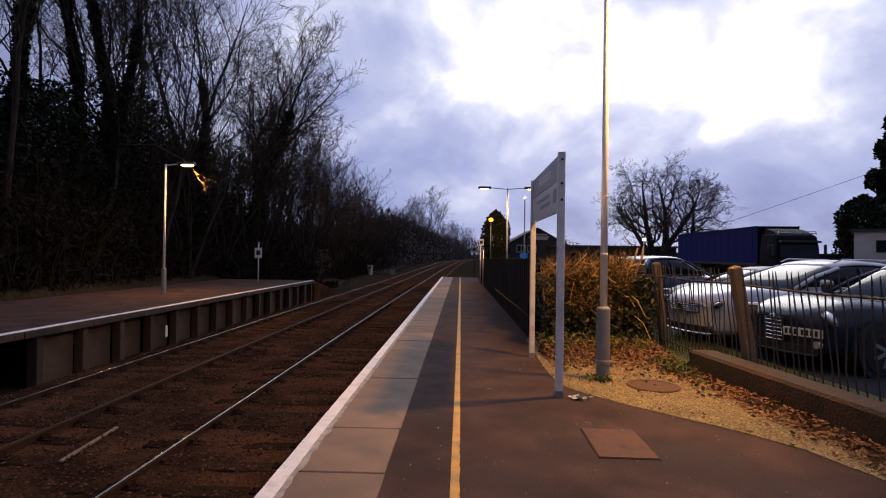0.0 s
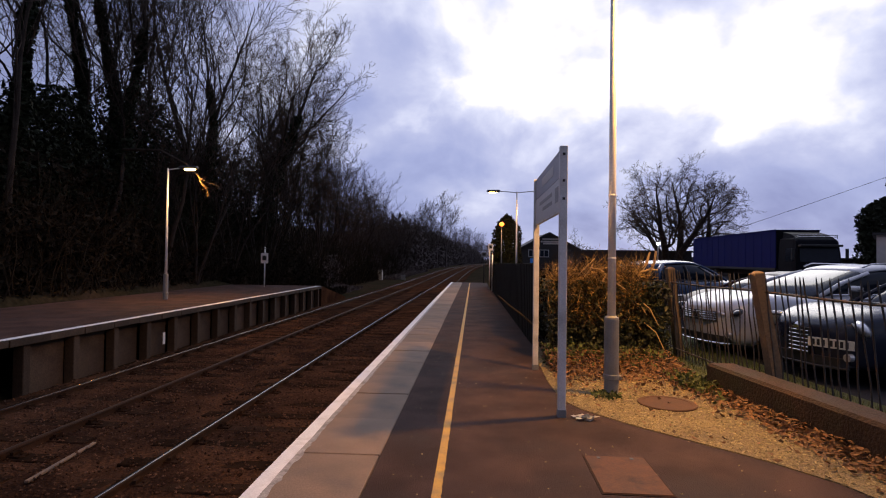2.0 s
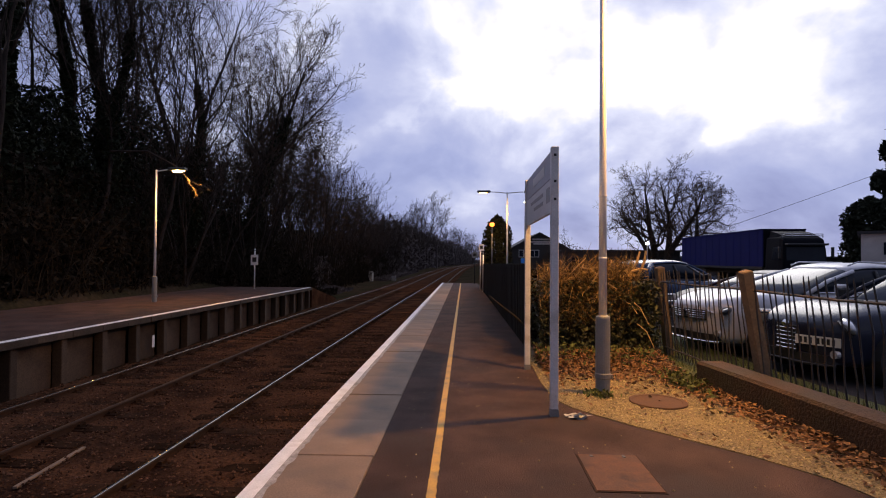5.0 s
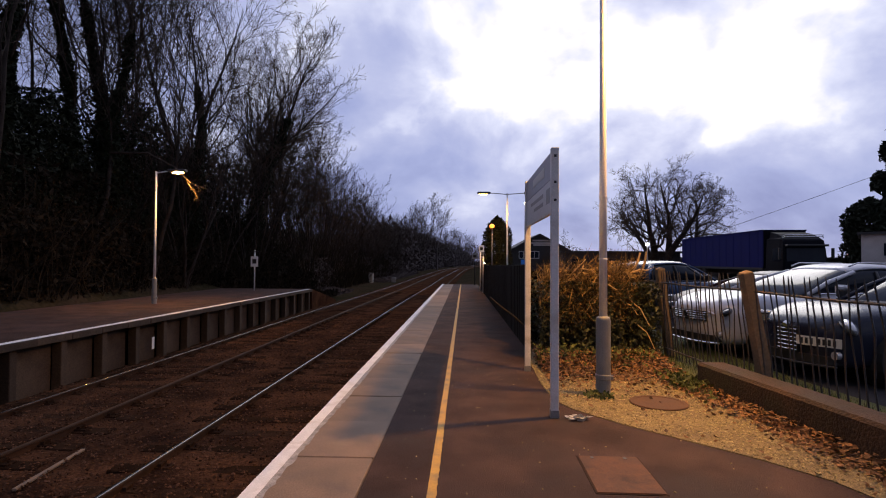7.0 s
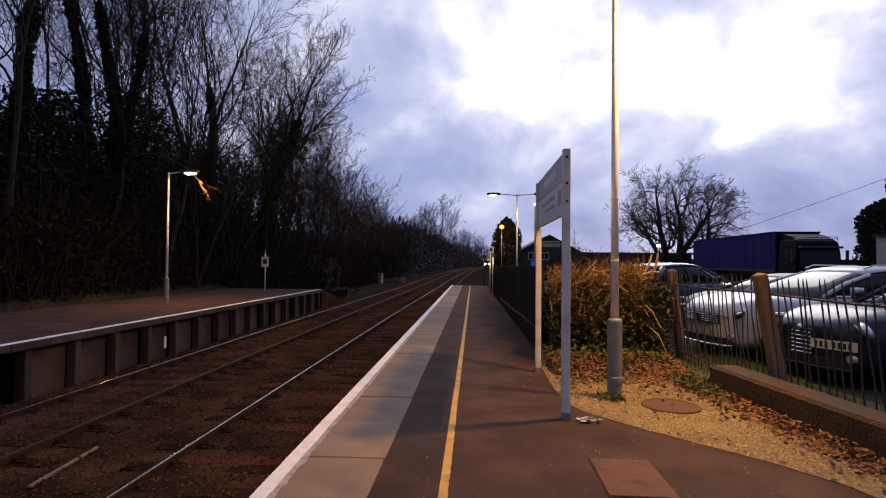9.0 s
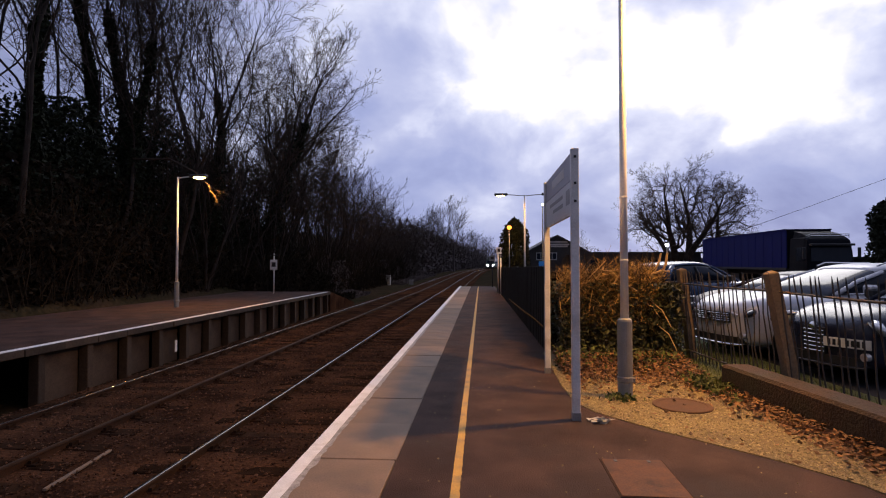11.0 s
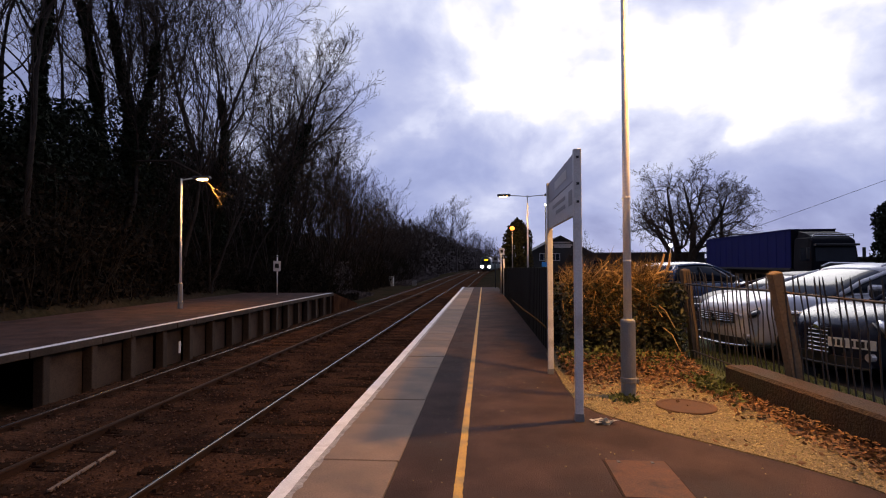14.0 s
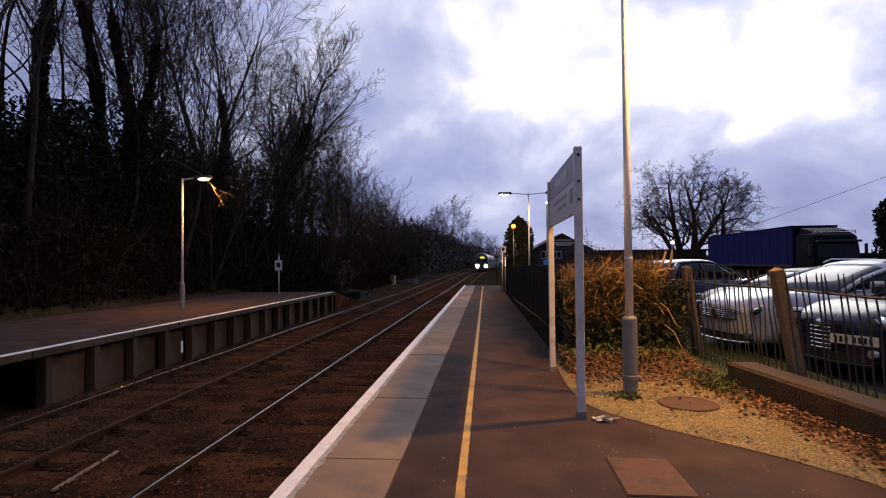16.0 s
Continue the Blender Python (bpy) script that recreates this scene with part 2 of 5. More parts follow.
M_ROUND = mat("brown_inspection_cover", (0.105, 0.05, 0.02), 0.9, 0.0, vary=0.25, scale=6, fine=90, bump=0.3, dist=0.003)
M_KERB_WALL = mat("low_concrete_wall", (0.055, 0.03, 0.014), 0.9, vary=0.5, scale=3.2, fine=40, bump=0.9, dist=0.012, stain=(0.028, 0.024, 0.01), stain_scale=1.9)
M_FENCE_POST = mat("fence_post_wood", (0.19, 0.135, 0.085), 0.8, vary=0.25, scale=5, fine=40, bump=0.3, dist=0.004)
M_RAILING = mat("railing_steel", (0.07, 0.066, 0.063), 0.5, 0.35, vary=0.3, scale=9, fine=80, bump=0.1, dist=0.001, stain=(0.11, 0.06, 0.035), stain_scale=6)
M_BOARDING = mat("dark_fence_boards", (0.01, 0.0085, 0.008), 0.85, vary=0.3, scale=4, fine=50, bump=0.3, dist=0.004, each=0.25, spec=0.15)
M_SILVER = mat("silver_paint", (0.62, 0.62, 0.65), 0.32, 0.15, vary=0.05, scale=2, fine=20, bump=0.0, coat=0.12)
M_BLACK_CAR = mat("charcoal_blue_paint", (0.014, 0.017, 0.034), 0.28, 0.0, vary=0.08, scale=2, fine=20, bump=0.0, spec=0.4, coat=0.15)
M_MAROON = mat("maroon_paint", (0.035, 0.01, 0.018), 0.35, 0.0, vary=0.08, scale=2, fine=20, bump=0.0, spec=0.3)
M_BLUE_CAR = mat("dark_blue_paint", (0.03, 0.06, 0.13), 0.25, 0.2, vary=0.08, scale=2, fine=20, bump=0.0, coat=0.2)
M_GLASS = mat("tinted_glass", (0.015, 0.02, 0.03), 0.06, 0.0, vary=0.1, scale=1, fine=5, bump=0.0, spec=0.2)
M_TRIM = mat("black_plastic", (0.018, 0.018, 0.019), 0.5, vary=0.15, bump=0.05)
M_TYRE = mat("tyre_rubber", (0.02, 0.02, 0.02), 0.8, vary=0.2, bump=0.2)
M_ALLOY = mat("alloy_rim", (0.5, 0.49, 0.48), 0.35, 0.8, vary=0.1, bump=0.0)
M_CHROME = mat("chrome", (0.75, 0.74, 0.72), 0.15, 1.0, vary=0.05, bump=0.0)
M_LENS = mat("headlamp_lens", (0.62, 0.62, 0.63), 0.1, 0.4, vary=0.2, scale=25, fine=60, bump=0.1, coat=0.8)
M_PLATE = mat("number_plate_white", (0.72, 0.7, 0.62), 0.45, vary=0.08, bump=0.0)
M_CURTAIN = mat("blue_trailer_curtain", (0.016, 0.022, 0.15), 0.8, spec=0.1, vary=0.15, scale=1.2, fine=12, bump=0.1)
M_CAB = mat("dark_cab_paint", (0.008, 0.009, 0.014), 0.6, 0.0, vary=0.1, scale=2, fine=20, bump=0.0, spec=0.06)
M_RENDER = mat("rendered_wall", (0.66, 0.6, 0.57), 0.85, vary=0.2, scale=1.0, fine=20, bump=0.3)
M_BRICK_DARK = mat("dark_wall_cladding", (0.06, 0.055, 0.055), 0.85, vary=0.25, scale=1.0, fine=20, bump=0.2)
M_ROOF = mat("slate_roof", (0.045, 0.045, 0.05), 0.7, vary=0.25, scale=2, fine=20, bump=0.3)
M_WINDOW_FRAME = mat("white_window_frame", (0.55, 0.55, 0.55), 0.5, vary=0.05, bump=0.0)
M_BLUE_SIGN = mat("blue_sign_face", (0.005, 0.15, 0.75), 0.45, vary=0.05, bump=0.0)
M_TRAIN = mat("train_side_paint", (0.06, 0.09, 0.1), 0.4, 0.1, vary=0.15, scale=1, fine=10, bump=0.0)
M_TRAIN_FRONT = mat("train_front_panel", (0.03, 0.035, 0.04), 0.4, vary=0.1, bump=0.0)
M_CABINET = mat("pale_cabinet_paint", (0.5, 0.5, 0.48), 0.6, vary=0.15, scale=3, bump=0.1)
M_CABLE = mat("black_cable", (0.02, 0.02, 0.025), 0.6, vary=0.1, bump=0.0)
SODIUM = (1.0, 0.47, 0.1)
M_SODIUM = glow("sodium_lamp_glass", (1.0, 0.5, 0.13), 12.0)
M_SODIUM_OPEN = glow("sodium_lamp_open_glass", (1.0, 0.45, 0.1), 400.0)
M_SODIUM_FAR = glow("sodium_lamp_bright_glass", (1.0, 0.24, 0.03), 4.2)
M_WARM = glow("warm_white_lamp_glass", (1.0, 0.8, 0.5), 14.0)
M_DIM = mat("unlit_lamp_glass", (0.3, 0.28, 0.25), 0.3, vary=0.1, bump=0.0)
M_HEADLIGHT = glow("train_headlight_glass", (1.0, 0.97, 0.9), 30.0)
M_DISPLAY = glow("amber_display", (1.0, 0.75, 0.02), 1.6)
M_FLOOD = glow("white_floodlight_glass", (1.0, 0.98, 0.95), 12.0)


# ---- mesh tools ----
def part(name, bm, material, parent=None, label="", smooth=False):
    """Links a bmesh (or a finished mesh) as one object, under a thing or a part where one is given."""
    if isinstance(bm, bmesh.types.BMesh):
        me = bpy.data.meshes.new(name)
        bm.normal_update()
        bm.to_mesh(me)
        bm.free()
    else:
        me = bm
    if material is not None and not me.materials:
        me.materials.append(material)
    if smooth:
        me.polygons.foreach_set("use_smooth", [True] * len(me.polygons))
    ob = new(name, me)
    if parent is not None:
        ob.parent = parent
    if label:
        ob["label"] = label
    return ob


def empty(name, m=None):
    ob = new(name)
    ob.empty_display_size = 0.2
    if m is not None:
        ob.matrix_basis = m
    return ob


def raw(name, verts, faces):
    me = bpy.data.meshes.new(name)
    me.from_pydata(verts, [], faces)
    me.update()
    return me


def add_box(bm, x0, x1, y0, y1, z0, z1, m=None, bevel=0.0):
    vs = [bm.verts.new((x, y, z)) for z in (z0, z1) for y in (y0, y1) for x in (x0, x1)]
    fs = [bm.faces.new([vs[i] for i in f]) for f in ((0, 2, 3, 1), (4, 5, 7, 6), (0, 1, 5, 4), (1, 3, 7, 5), (3, 2, 6, 7), (2, 0, 4, 6))]
    if bevel:
        edges = list({e for f in fs for e in f.edges})
        r = bmesh.ops.bevel(bm, geom=edges, offset=bevel, segments=1, affect="EDGES", clamp_overlap=True)
        vs = list({v for f in r["faces"] for v in f.verts} | {v for v in vs if v.is_valid})
    if m is not None:
        bmesh.ops.transform(bm, matrix=m, verts=[v for v in vs if v.is_valid])
    return vs


def box(x0, x1, y0, y1, z0, z1, bevel=0.0, m=None):
    bm = bmesh.new()
    add_box(bm, x0, x1, y0, y1, z0, z1, m, bevel)
    return bm


def add_tube(bm, pts, radii, sides=8, cap=True):
    """A round bar along points."""
    rings = []
    pts = [Vector(p) for p in pts]
    for i, p in enumerate(pts):
        d = (pts[min(i + 1, len(pts) - 1)] - pts[max(i - 1, 0)]).normalized()
        u = d.orthogonal().normalized() if i == 0 else (rings_u - d * rings_u.dot(d)).normalized()
        rings_u = u
        w = d.cross(u)
        r = radii[i] if isinstance(radii, (list, tuple)) else radii
        rings.append([bm.verts.new(p + (u * math.cos(a) + w * math.sin(a)) * r) for a in (2 * math.pi * k / sides for k in range(sides))])
    for a, b in zip(rings, rings[1:]):
        for k in range(sides):
            bm.faces.new((a[k], a[(k + 1) % sides], b[(k + 1) % sides], b[k]))
    if cap:
        bm.faces.new(rings[0][::-1])
        bm.faces.new(rings[-1])


def tube(pts, radii, sides=8):
    bm = bmesh.new()
    add_tube(bm, pts, radii, sides)
    return bm


def tube_profile(profile, sides):
    """A body of revolution round z from (radius, z) pairs."""
    bm = bmesh.new()
    rings = [[bm.verts.new((r * math.cos(2 * math.pi * k / sides), r * math.sin(2 * math.pi * k / sides), z)) for k in range(sides)] for r, z in profile]
    for a, b in zip(rings, rings[1:]):
        for k in range(sides):
            bm.faces.new((a[k], a[(k + 1) % sides], b[(k + 1) % sides], b[k]))
    bm.faces.new(rings[0][::-1])
    bm.faces.new(rings[-1])
    return bm


def prism(outline, z0, z1):
    """An upright slab with the given outline, counter-clockwise."""
    bm = bmesh.new()
    lo = [bm.verts.new((x, y, z0)) for x, y in outline]
    hi = [bm.verts.new((x, y, z1)) for x, y in outline]
    bm.faces.new(lo[::-1])
    bm.faces.new(hi)
    n = len(outline)
    for i in range(n):
        bm.faces.new((lo[i], lo[(i + 1) % n], hi[(i + 1) % n], hi[i]))
    return bm


def leaves(name, points, size, rng, flat=0.0):
    """Many small folded leaves, each an island of two triangles."""
    n = len(points)
    pts = np.asarray(points, float)
    a = rng.normal(size=(n, 3))
    a[:, 2] *= 1 - flat
    a /= np.linalg.norm(a, axis=1)[:, None]
    b = rng.normal(size=(n, 3))
    b[:, 2] *= 1 - flat
    b -= a * (a * b).sum(1)[:, None]
    b /= np.linalg.norm(b, axis=1)[:, None] + 1e-9
    c = np.cross(a, b)
    s = size * rng.uniform(0.6, 1.4, n)[:, None]
    v = np.stack([pts - a * s, pts + b * s * 0.55 + c * s * 0.15, pts + a * s, pts - b * s * 0.55 + c * s * 0.15], 1).reshape(-1, 3)
    f = [(4 * i, 4 * i + 1, 4 * i + 2) for i in range(n)] + [(4 * i, 4 * i + 2, 4 * i + 3) for i in range(n)]
    return raw(name, v.tolist(), f)


def chips(name, points, sizes, rng):
    """Small rough stones, each a squashed six-point lump."""
    n = len(points)
    base = np.array([(1, 0, 0), (-1, 0, 0), (0, 1, 0), (0, -1, 0), (0, 0, 0.7), (0, 0, -0.7)], float)
    v = base[None] * rng.uniform(0.55, 1.25, (n, 6, 1)) * np.asarray(sizes)[:, None, None]
    ang = rng.uniform(0, 6.28, n)
    ca, sa = np.cos(ang)[:, None], np.sin(ang)[:, None]
    x, y = v[:, :, 0] * ca - v[:, :, 1] * sa, v[:, :, 0] * sa + v[:, :, 1] * ca
    v = np.stack([x, y, v[:, :, 2]], 2) + np.asarray(points)[:, None, :]
    tri = [(0, 2, 4), (2, 1, 4), (1, 3, 4), (3, 0, 4), (2, 0, 5), (1, 2, 5), (3, 1, 5), (0, 3, 5)]
    return raw(name, v.reshape(-1, 3).tolist(), [tuple(6 * i + k for k in t) for i in range(n) for t in tri])


class Branches:
    """Gathers tapered limbs into one mesh."""

    def __init__(self):
        self.v, self.f = [], []

    def limb(self, pts, radii, sides):
        n0 = len(self.v)
        u = None
        for i, p in enumerate(pts):
            d = (pts[min(i + 1, len(pts) - 1)] - pts[max(i - 1, 0)]).normalized()
            u = d.orthogonal().normalized() if u is None else (u - d * u.dot(d)).normalized()
            w = d.cross(u)
            for k in range(sides):
                a = 2 * math.pi * k / sides
                self.v.append(tuple(p + (u * math.cos(a) + w * math.sin(a)) * radii[i]))
        for i in range(len(pts) - 1):
            for k in range(sides):
                a, b = n0 + i * sides + k, n0 + i * sides + (k + 1) % sides
                self.f.append((a, b, b + sides, a + sides))

    def mesh(self, name):
        return raw(name, self.v, self.f)


def grow(rng, wood, twigs, start, way, length, radius, level, depth, spread, lift, count, thin=0.011):
    """One limb and, from it, its side limbs."""
    segs = (9, 7, 5, 3, 2, 2)[min(level, 5)]
    pts, radii, p, d = [start.copy()], [radius], start.copy(), way.normalized()
    bend = (0.10, 0.20, 0.26, 0.3, 0.34, 0.36)[min(level, 5)]
    for i in range(segs):
        d = (d + Vector(rng.normal(0, bend, 3)) + Vector((0, 0, lift * (0.4 if level else 0.1)))).normalized()
        p = p + d * (length / segs)
        pts.append(p.copy())
        radii.append(radius * (1 - (0.9 if level == 0 else 0.62 if level < depth else 0.75) * (i + 1) / segs))
    (wood if level < 2 else twigs).limb(pts, radii, (8, 6, 4, 3, 3, 3)[min(level, 5)])
    if level >= depth:
        return pts
    n = count[level]
    for k in range(n):
        f = (0.32 if level == 0 else 0.2) + (0.68 if level == 0 else 0.8) * (k + rng.uniform(0, 0.9)) / n
        f = min(f, 0.99)
        j = min(int(f * segs), segs - 1)
        q = pts[j].lerp(pts[j + 1], f * segs - j)
        along = (pts[j + 1] - pts[j]).normalized()
        side = along.orthogonal().normalized()
        side.rotate(Matrix.Rotation(rng.uniform(0, 6.283), 3, along))
        ang = rng.uniform(0.5, 1.0) * spread
        out = along * math.cos(ang) + side * math.sin(ang)
        ln = length * rng.uniform(0.42, 0.62) * (1.1 - 0.5 * f) * (1.0 if level else 1.0)
        r = max(thin, radii[j] * (rng.uniform(0.28, 0.46) if level == 0 else rng.uniform(0.42, 0.6)))
        grow(rng, wood, twigs, q, out, ln, r, level + 1, depth, spread, lift, count, thin)
    return pts


def make_tree(name, seed, height, radius, spread=0.9, lift=0.25, count=(11, 7, 6, 4), depth=4, ivy=0.0, stems=1, lean=(0, 0), thin=0.011, bark=None):
    """A bare winter tree: trunk and main limbs, a crown of fine twigs, and ivy up the trunk to the given height."""
    rng = np.random.default_rng(seed)
    root = empty(name)
    wood, twigs = Branches(), Branches()
    for s in range(stems):
        a = 2 * math.pi * s / max(stems, 1) + seed
        off = Vector((math.cos(a), math.sin(a), 0)) * (radius * 0.8 if stems > 1 else 0)
        way = Vector((lean[0], lean[1], 1)) + (off * 0.32 / max(radius, 0.1) if stems > 1 else Vector())
        stem = grow(rng, wood, twigs, off + Vector((0, 0, -0.4)), way, height * rng.uniform(0.85, 1.0), radius, 0, depth, spread, lift, count, thin)
    part("trunk", wood.mesh("trunk"), bark or M_BARK, root, smooth=True)
    part("crown", twigs.mesh("crown"), bark or M_TWIGS_TREE, root)
    if ivy:
        pts = []
        for k in range(int(ivy * 640)):
            z = rng.uniform(0, 1) ** 0.85 * ivy
            f = min(z / height * (len(stem) - 1), len(stem) - 1.01)
            c = stem[int(f)].lerp(stem[int(f) + 1], f % 1)
            a, r = rng.uniform(0, 6.283), radius * (0.7 + 1.3 * rng.uniform() ** 2) * (1.15 - 0.7 * z / ivy) * (1 + 0.25 * math.sin(2.1 * z + seed))
            pts.append((c.x + math.cos(a) * r, c.y + math.sin(a) * r, c.z + rng.normal(0, 0.08)))
        part("ivy", leaves("ivy", pts, 0.1, rng), M_IVY, root, "dark ivy climbing the trunk")
    return root


# ---- ground ----
def bend(y):
    """How far the line has swung to the right at y."""
    return max(0.0, y - 8) ** 2 / 4950


def rise(y):
    return 0.0085 * min(65.0, max(0.0, y - 50))


def ground_z(x, y):
    xr = x - bend(y)
    base = -1.12 + rise(y)
    if xr < -11.3:
        z = base + 1.05 + min(7.4, 0.33 * (-11.3 - xr)) if y < 30 else base + min(8.3, 0.3 * (-10.0 - xr + 1.3))
        return z
    if xr < -7.6:
        return base + 0.25 * (-7.6 - xr) / 3.7
    if xr < 0.6:
        return base
    if y < 38:
        return base if xr < 2.0 else (-0.35 if xr < 4.6 else -0.2)
    return base + (max(0.0, min(1.0, (xr - 1.2) / 3.0)) * (1.0 - min(0.6, rise(y))))


def make_ground():
    xs = sorted(set([-900, -400, -200, -120, -80, -60, -45] + [round(-36 + 0.8 * i, 2) for i in range(62)] + [14, 17, 21, 26, 32, 40, 55, 80, 130, 220, 450, 900]))
    ys = sorted(set([-300, -120, -60, -30] + [round(-15 + 1.5 * i, 2) for i in range(60)] + [80, 88, 97, 108, 120, 135, 152, 172, 195, 220, 250, 290, 340, 420, 600, 1000, 2000]))
    rng = np.random.default_rng(5)
    verts = []
    for y in ys:
        for x in xs:
            z = ground_z(x, min(y, 260))
            far = max(abs(x), abs(y)) > 70
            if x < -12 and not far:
                z += rng.normal(0, 0.18)
            verts.append((x, y, z))
    w = len(xs)
    faces = [(j * w + i, j * w + i + 1, (j + 1) * w + i + 1, (j + 1) * w + i) for j in range(len(ys) - 1) for i in range(w - 1)]
    me = raw("ground", verts, faces)
    tagged(part("ground", me, M_EARTH, smooth=True), "rough dark ground with scrub and thin grass", "ground", kind="structure")


make_ground()
# ballast bed under both tracks
ys = [-12 + 1.0 * i for i in range(60)] + [48 + 6 * i for i in range(58)]
sect = [(-6.42, -1.02), (-6.15, -1.0), (-5.7, -0.985), (-4.95, -0.99), (-4.2, -0.985), (-3.75, -1.0), (-3.1, -1.02), (-2.6, -1.0), (-2.2, -0.985), (-1.45, -0.99), (-0.7, -0.985), (-0.05, -1.0)]
rng = np.random.default_rng(3)
verts = [(x + bend(y), y, z + rise(y) + rng.normal(0, 0.012)) for y in ys for x, z in sect]
w = len(sect)
ballast = part("ballast", raw("ballast", verts, [(j * w + i, j * w + i + 1, (j + 1) * w + i + 1, (j + 1) * w + i) for j in range(len(ys) - 1) for i in range(w - 1)]), M_BALLAST)
tagged(ballast, "dark brown stone ballast between and beside the rails", "ballast", kind="structure")
n = 18000
py = 3 + 22 * rng.uniform(0, 1, n) ** 1.5
px = rng.uniform(-6.4, -0.1, n)
st = part("ballast_stones", chips("ballast_stones", np.stack([px, py, np.full(n, -0.975)], 1), rng.uniform(0.01, 0.03, n), rng), M_STONES)
tagged(st, "loose angular ballast stones, dark brown and grey", "stones", kind="stuff")


# ---- tracks ----
RAIL = [(-0.03, -0.012), (-0.034, -0.028), (-0.009, -0.042), (-0.009, -0.125), (-0.07, -0.145), (-0.07, -0.155), (0.07, -0.155), (0.07, -0.145), (0.009, -0.125), (0.009, -0.042), (0.034, -0.028), (0.03, -0.012)]
RAIL_TOP = -0.875


def rail_mesh(x0, profile, dz=0.0):
    ys = [-12 + 4 * i for i in range(16)] + [54 + 6 * i for i in range(58)]
    verts = [(x0 + px + bend(y), y, RAIL_TOP + pz + dz + rise(y)) for y in ys for px, pz in profile]
    w = len(profile)
    faces = [(j * w + i, j * w + (i + 1) % w, (j + 1) * w + (i + 1) % w, (j + 1) * w + i) for j in range(len(ys) - 1) for i in range(w)]
    return raw("rail", verts, faces)


sleeper_me = None
chair_me = bpy.data.meshes.new("rail_chair")
bm = box(-0.18, 0.18, -0.07, 0.07, 0.0, 0.025, 0.006)
add_box(bm, -0.09, -0.045, -0.06, 0.06, 0.025, 0.065)
add_box(bm, 0.045, 0.09, -0.06, 0.06, 0.025, 0.065)
for cx in (-0.145, 0.145):
    add_tube(bm, [(cx, 0, 0.02), (cx, 0, 0.045)], 0.016, 6)
bm.to_mesh(chair_me)
bm.free()
chair_me.materials.append(M_SLEEPER)
for xc, shine, words in ((-1.475, M_STEEL, "railway track with a bright polished running rail"), (-4.92, M_WORN_STEEL, "railway track beside the opposite platform, rails dull and rusty")):
    track = empty("railway_track", pose(0, 0, 0))
    tagged(track, words, "railway track", kind="structure")
    for k, off in enumerate((-0.7525, 0.7525)):
        r = part("rail", rail_mesh(xc + off, RAIL), M_RUST, track, "rusty steel rail")
        head = shine if k == 0 else M_DULL_STEEL
        part("railhead", rail_mesh(xc + off, [(0.024 * math.sin(a), 0.004 - 0.02 * (1 - math.cos(a)) * 0.8) for a in (-1.25, -1.0, -0.75, -0.5, -0.25, 0.0, 0.25, 0.5, 0.75, 1.0, 1.25)] + [(0.0, -0.02)]), head, r, "worn running surface", smooth=True)
    for i in range(70):
        y = -1.0 + 0.66 * i
        if sleeper_me is None:
            bm = box(-1.28, 1.28, -0.125, 0.125, -0.12, 0.0, 0.012)
            sleeper_me = bpy.data.meshes.new("sleeper")
            bm.to_mesh(sleeper_me)
            bm.free()
            sleeper_me.materials.append(M_SLEEPER)
        s = part("sleeper", sleeper_me, None, track)
        s.location = (xc + bend(y), y, -0.983)
        s.rotation_euler = (0, 0, -math.atan2(bend(y + 1) - bend(y - 1), 2))
        if 3 < y < 26:
            for off in (-0.7525, 0.7525):
                part("rail_chair", chair_me, None, s).location = (off, 0, 0)
# a pale cable trough lid lying beside the near track
bm = box(-0.025, 0.025, -0.62, 0.62, 0, 0.03, 0.006)
tagged(part("cable_conduit", bm, M_SLAB), "pale grey conduit length lying on the ballast", "conduit").matrix_basis = pose(-3.44, 6.85, -1.0, 0, 0, 6)


# ---- our platform ----
EDGE_Y0, EDGE_Y1 = -6.0, 35.0
GRAVEL_EDGE = [(2.36, 9.6), (2.33, 8.2), (2.31, 7.2), (2.34, 6.4), (2.46, 6.08), (2.62, 5.85), (2.86, 5.55), (3.15, 5.24), (3.57, 4.79), (3.85, 4.4), (4.02, 3.9), (4.17, 3.3), (4.38, 2.4), (4.66, 1.0)]
outline = [(0.722, EDGE_Y0), (5.7, EDGE_Y0), (4.95, 1.0), (4.67, 1.0)] + GRAVEL_EDGE[::-1][1:] + [(2.45, 9.95), (2.42, 14.0), (2.33, 24.0), (2.24, EDGE_Y1), (0.722, EDGE_Y1)]
platform = part("platform", prism(outline, -1.1, 0.0), M_TARMAC)
tagged(platform, "worn tarmac station platform surface, damp and stained", "platform", kind="structure")
part("platform_wall", box(0.06, 0.72, EDGE_Y0, EDGE_Y1, -1.1, -0.1), M_DARK_CONCRETE, platform, "dirty platform front wall")
part("end_ramp", prism([(0.1, EDGE_Y1 + 0.004), (2.1, EDGE_Y1 + 0.004), (2.2, EDGE_Y1 + 6.5), (0.3, EDGE_Y1 + 6.5)], -1.1, -0.75), M_DARK_CONCRETE, platform, "low end of the platform")
slab_me = bpy.data.meshes.new("coping_slab")
bm = box(0.0, 0.715, 0.004, 0.912, -0.1, 0.0, 0.006)
bm.to_mesh(slab_me)
bm.free()
slab_me.materials.append(M_SLAB)
srng = random.Random(4)
y = 3.74 - 0.918 * 10
while y < EDGE_Y1 - 0.9:
    s = part("coping_slab", slab_me, None, platform)
    s.location = (0.0 + srng.uniform(-0.006, 0.006), y, srng.uniform(-0.004, 0.004))
    y += 0.918


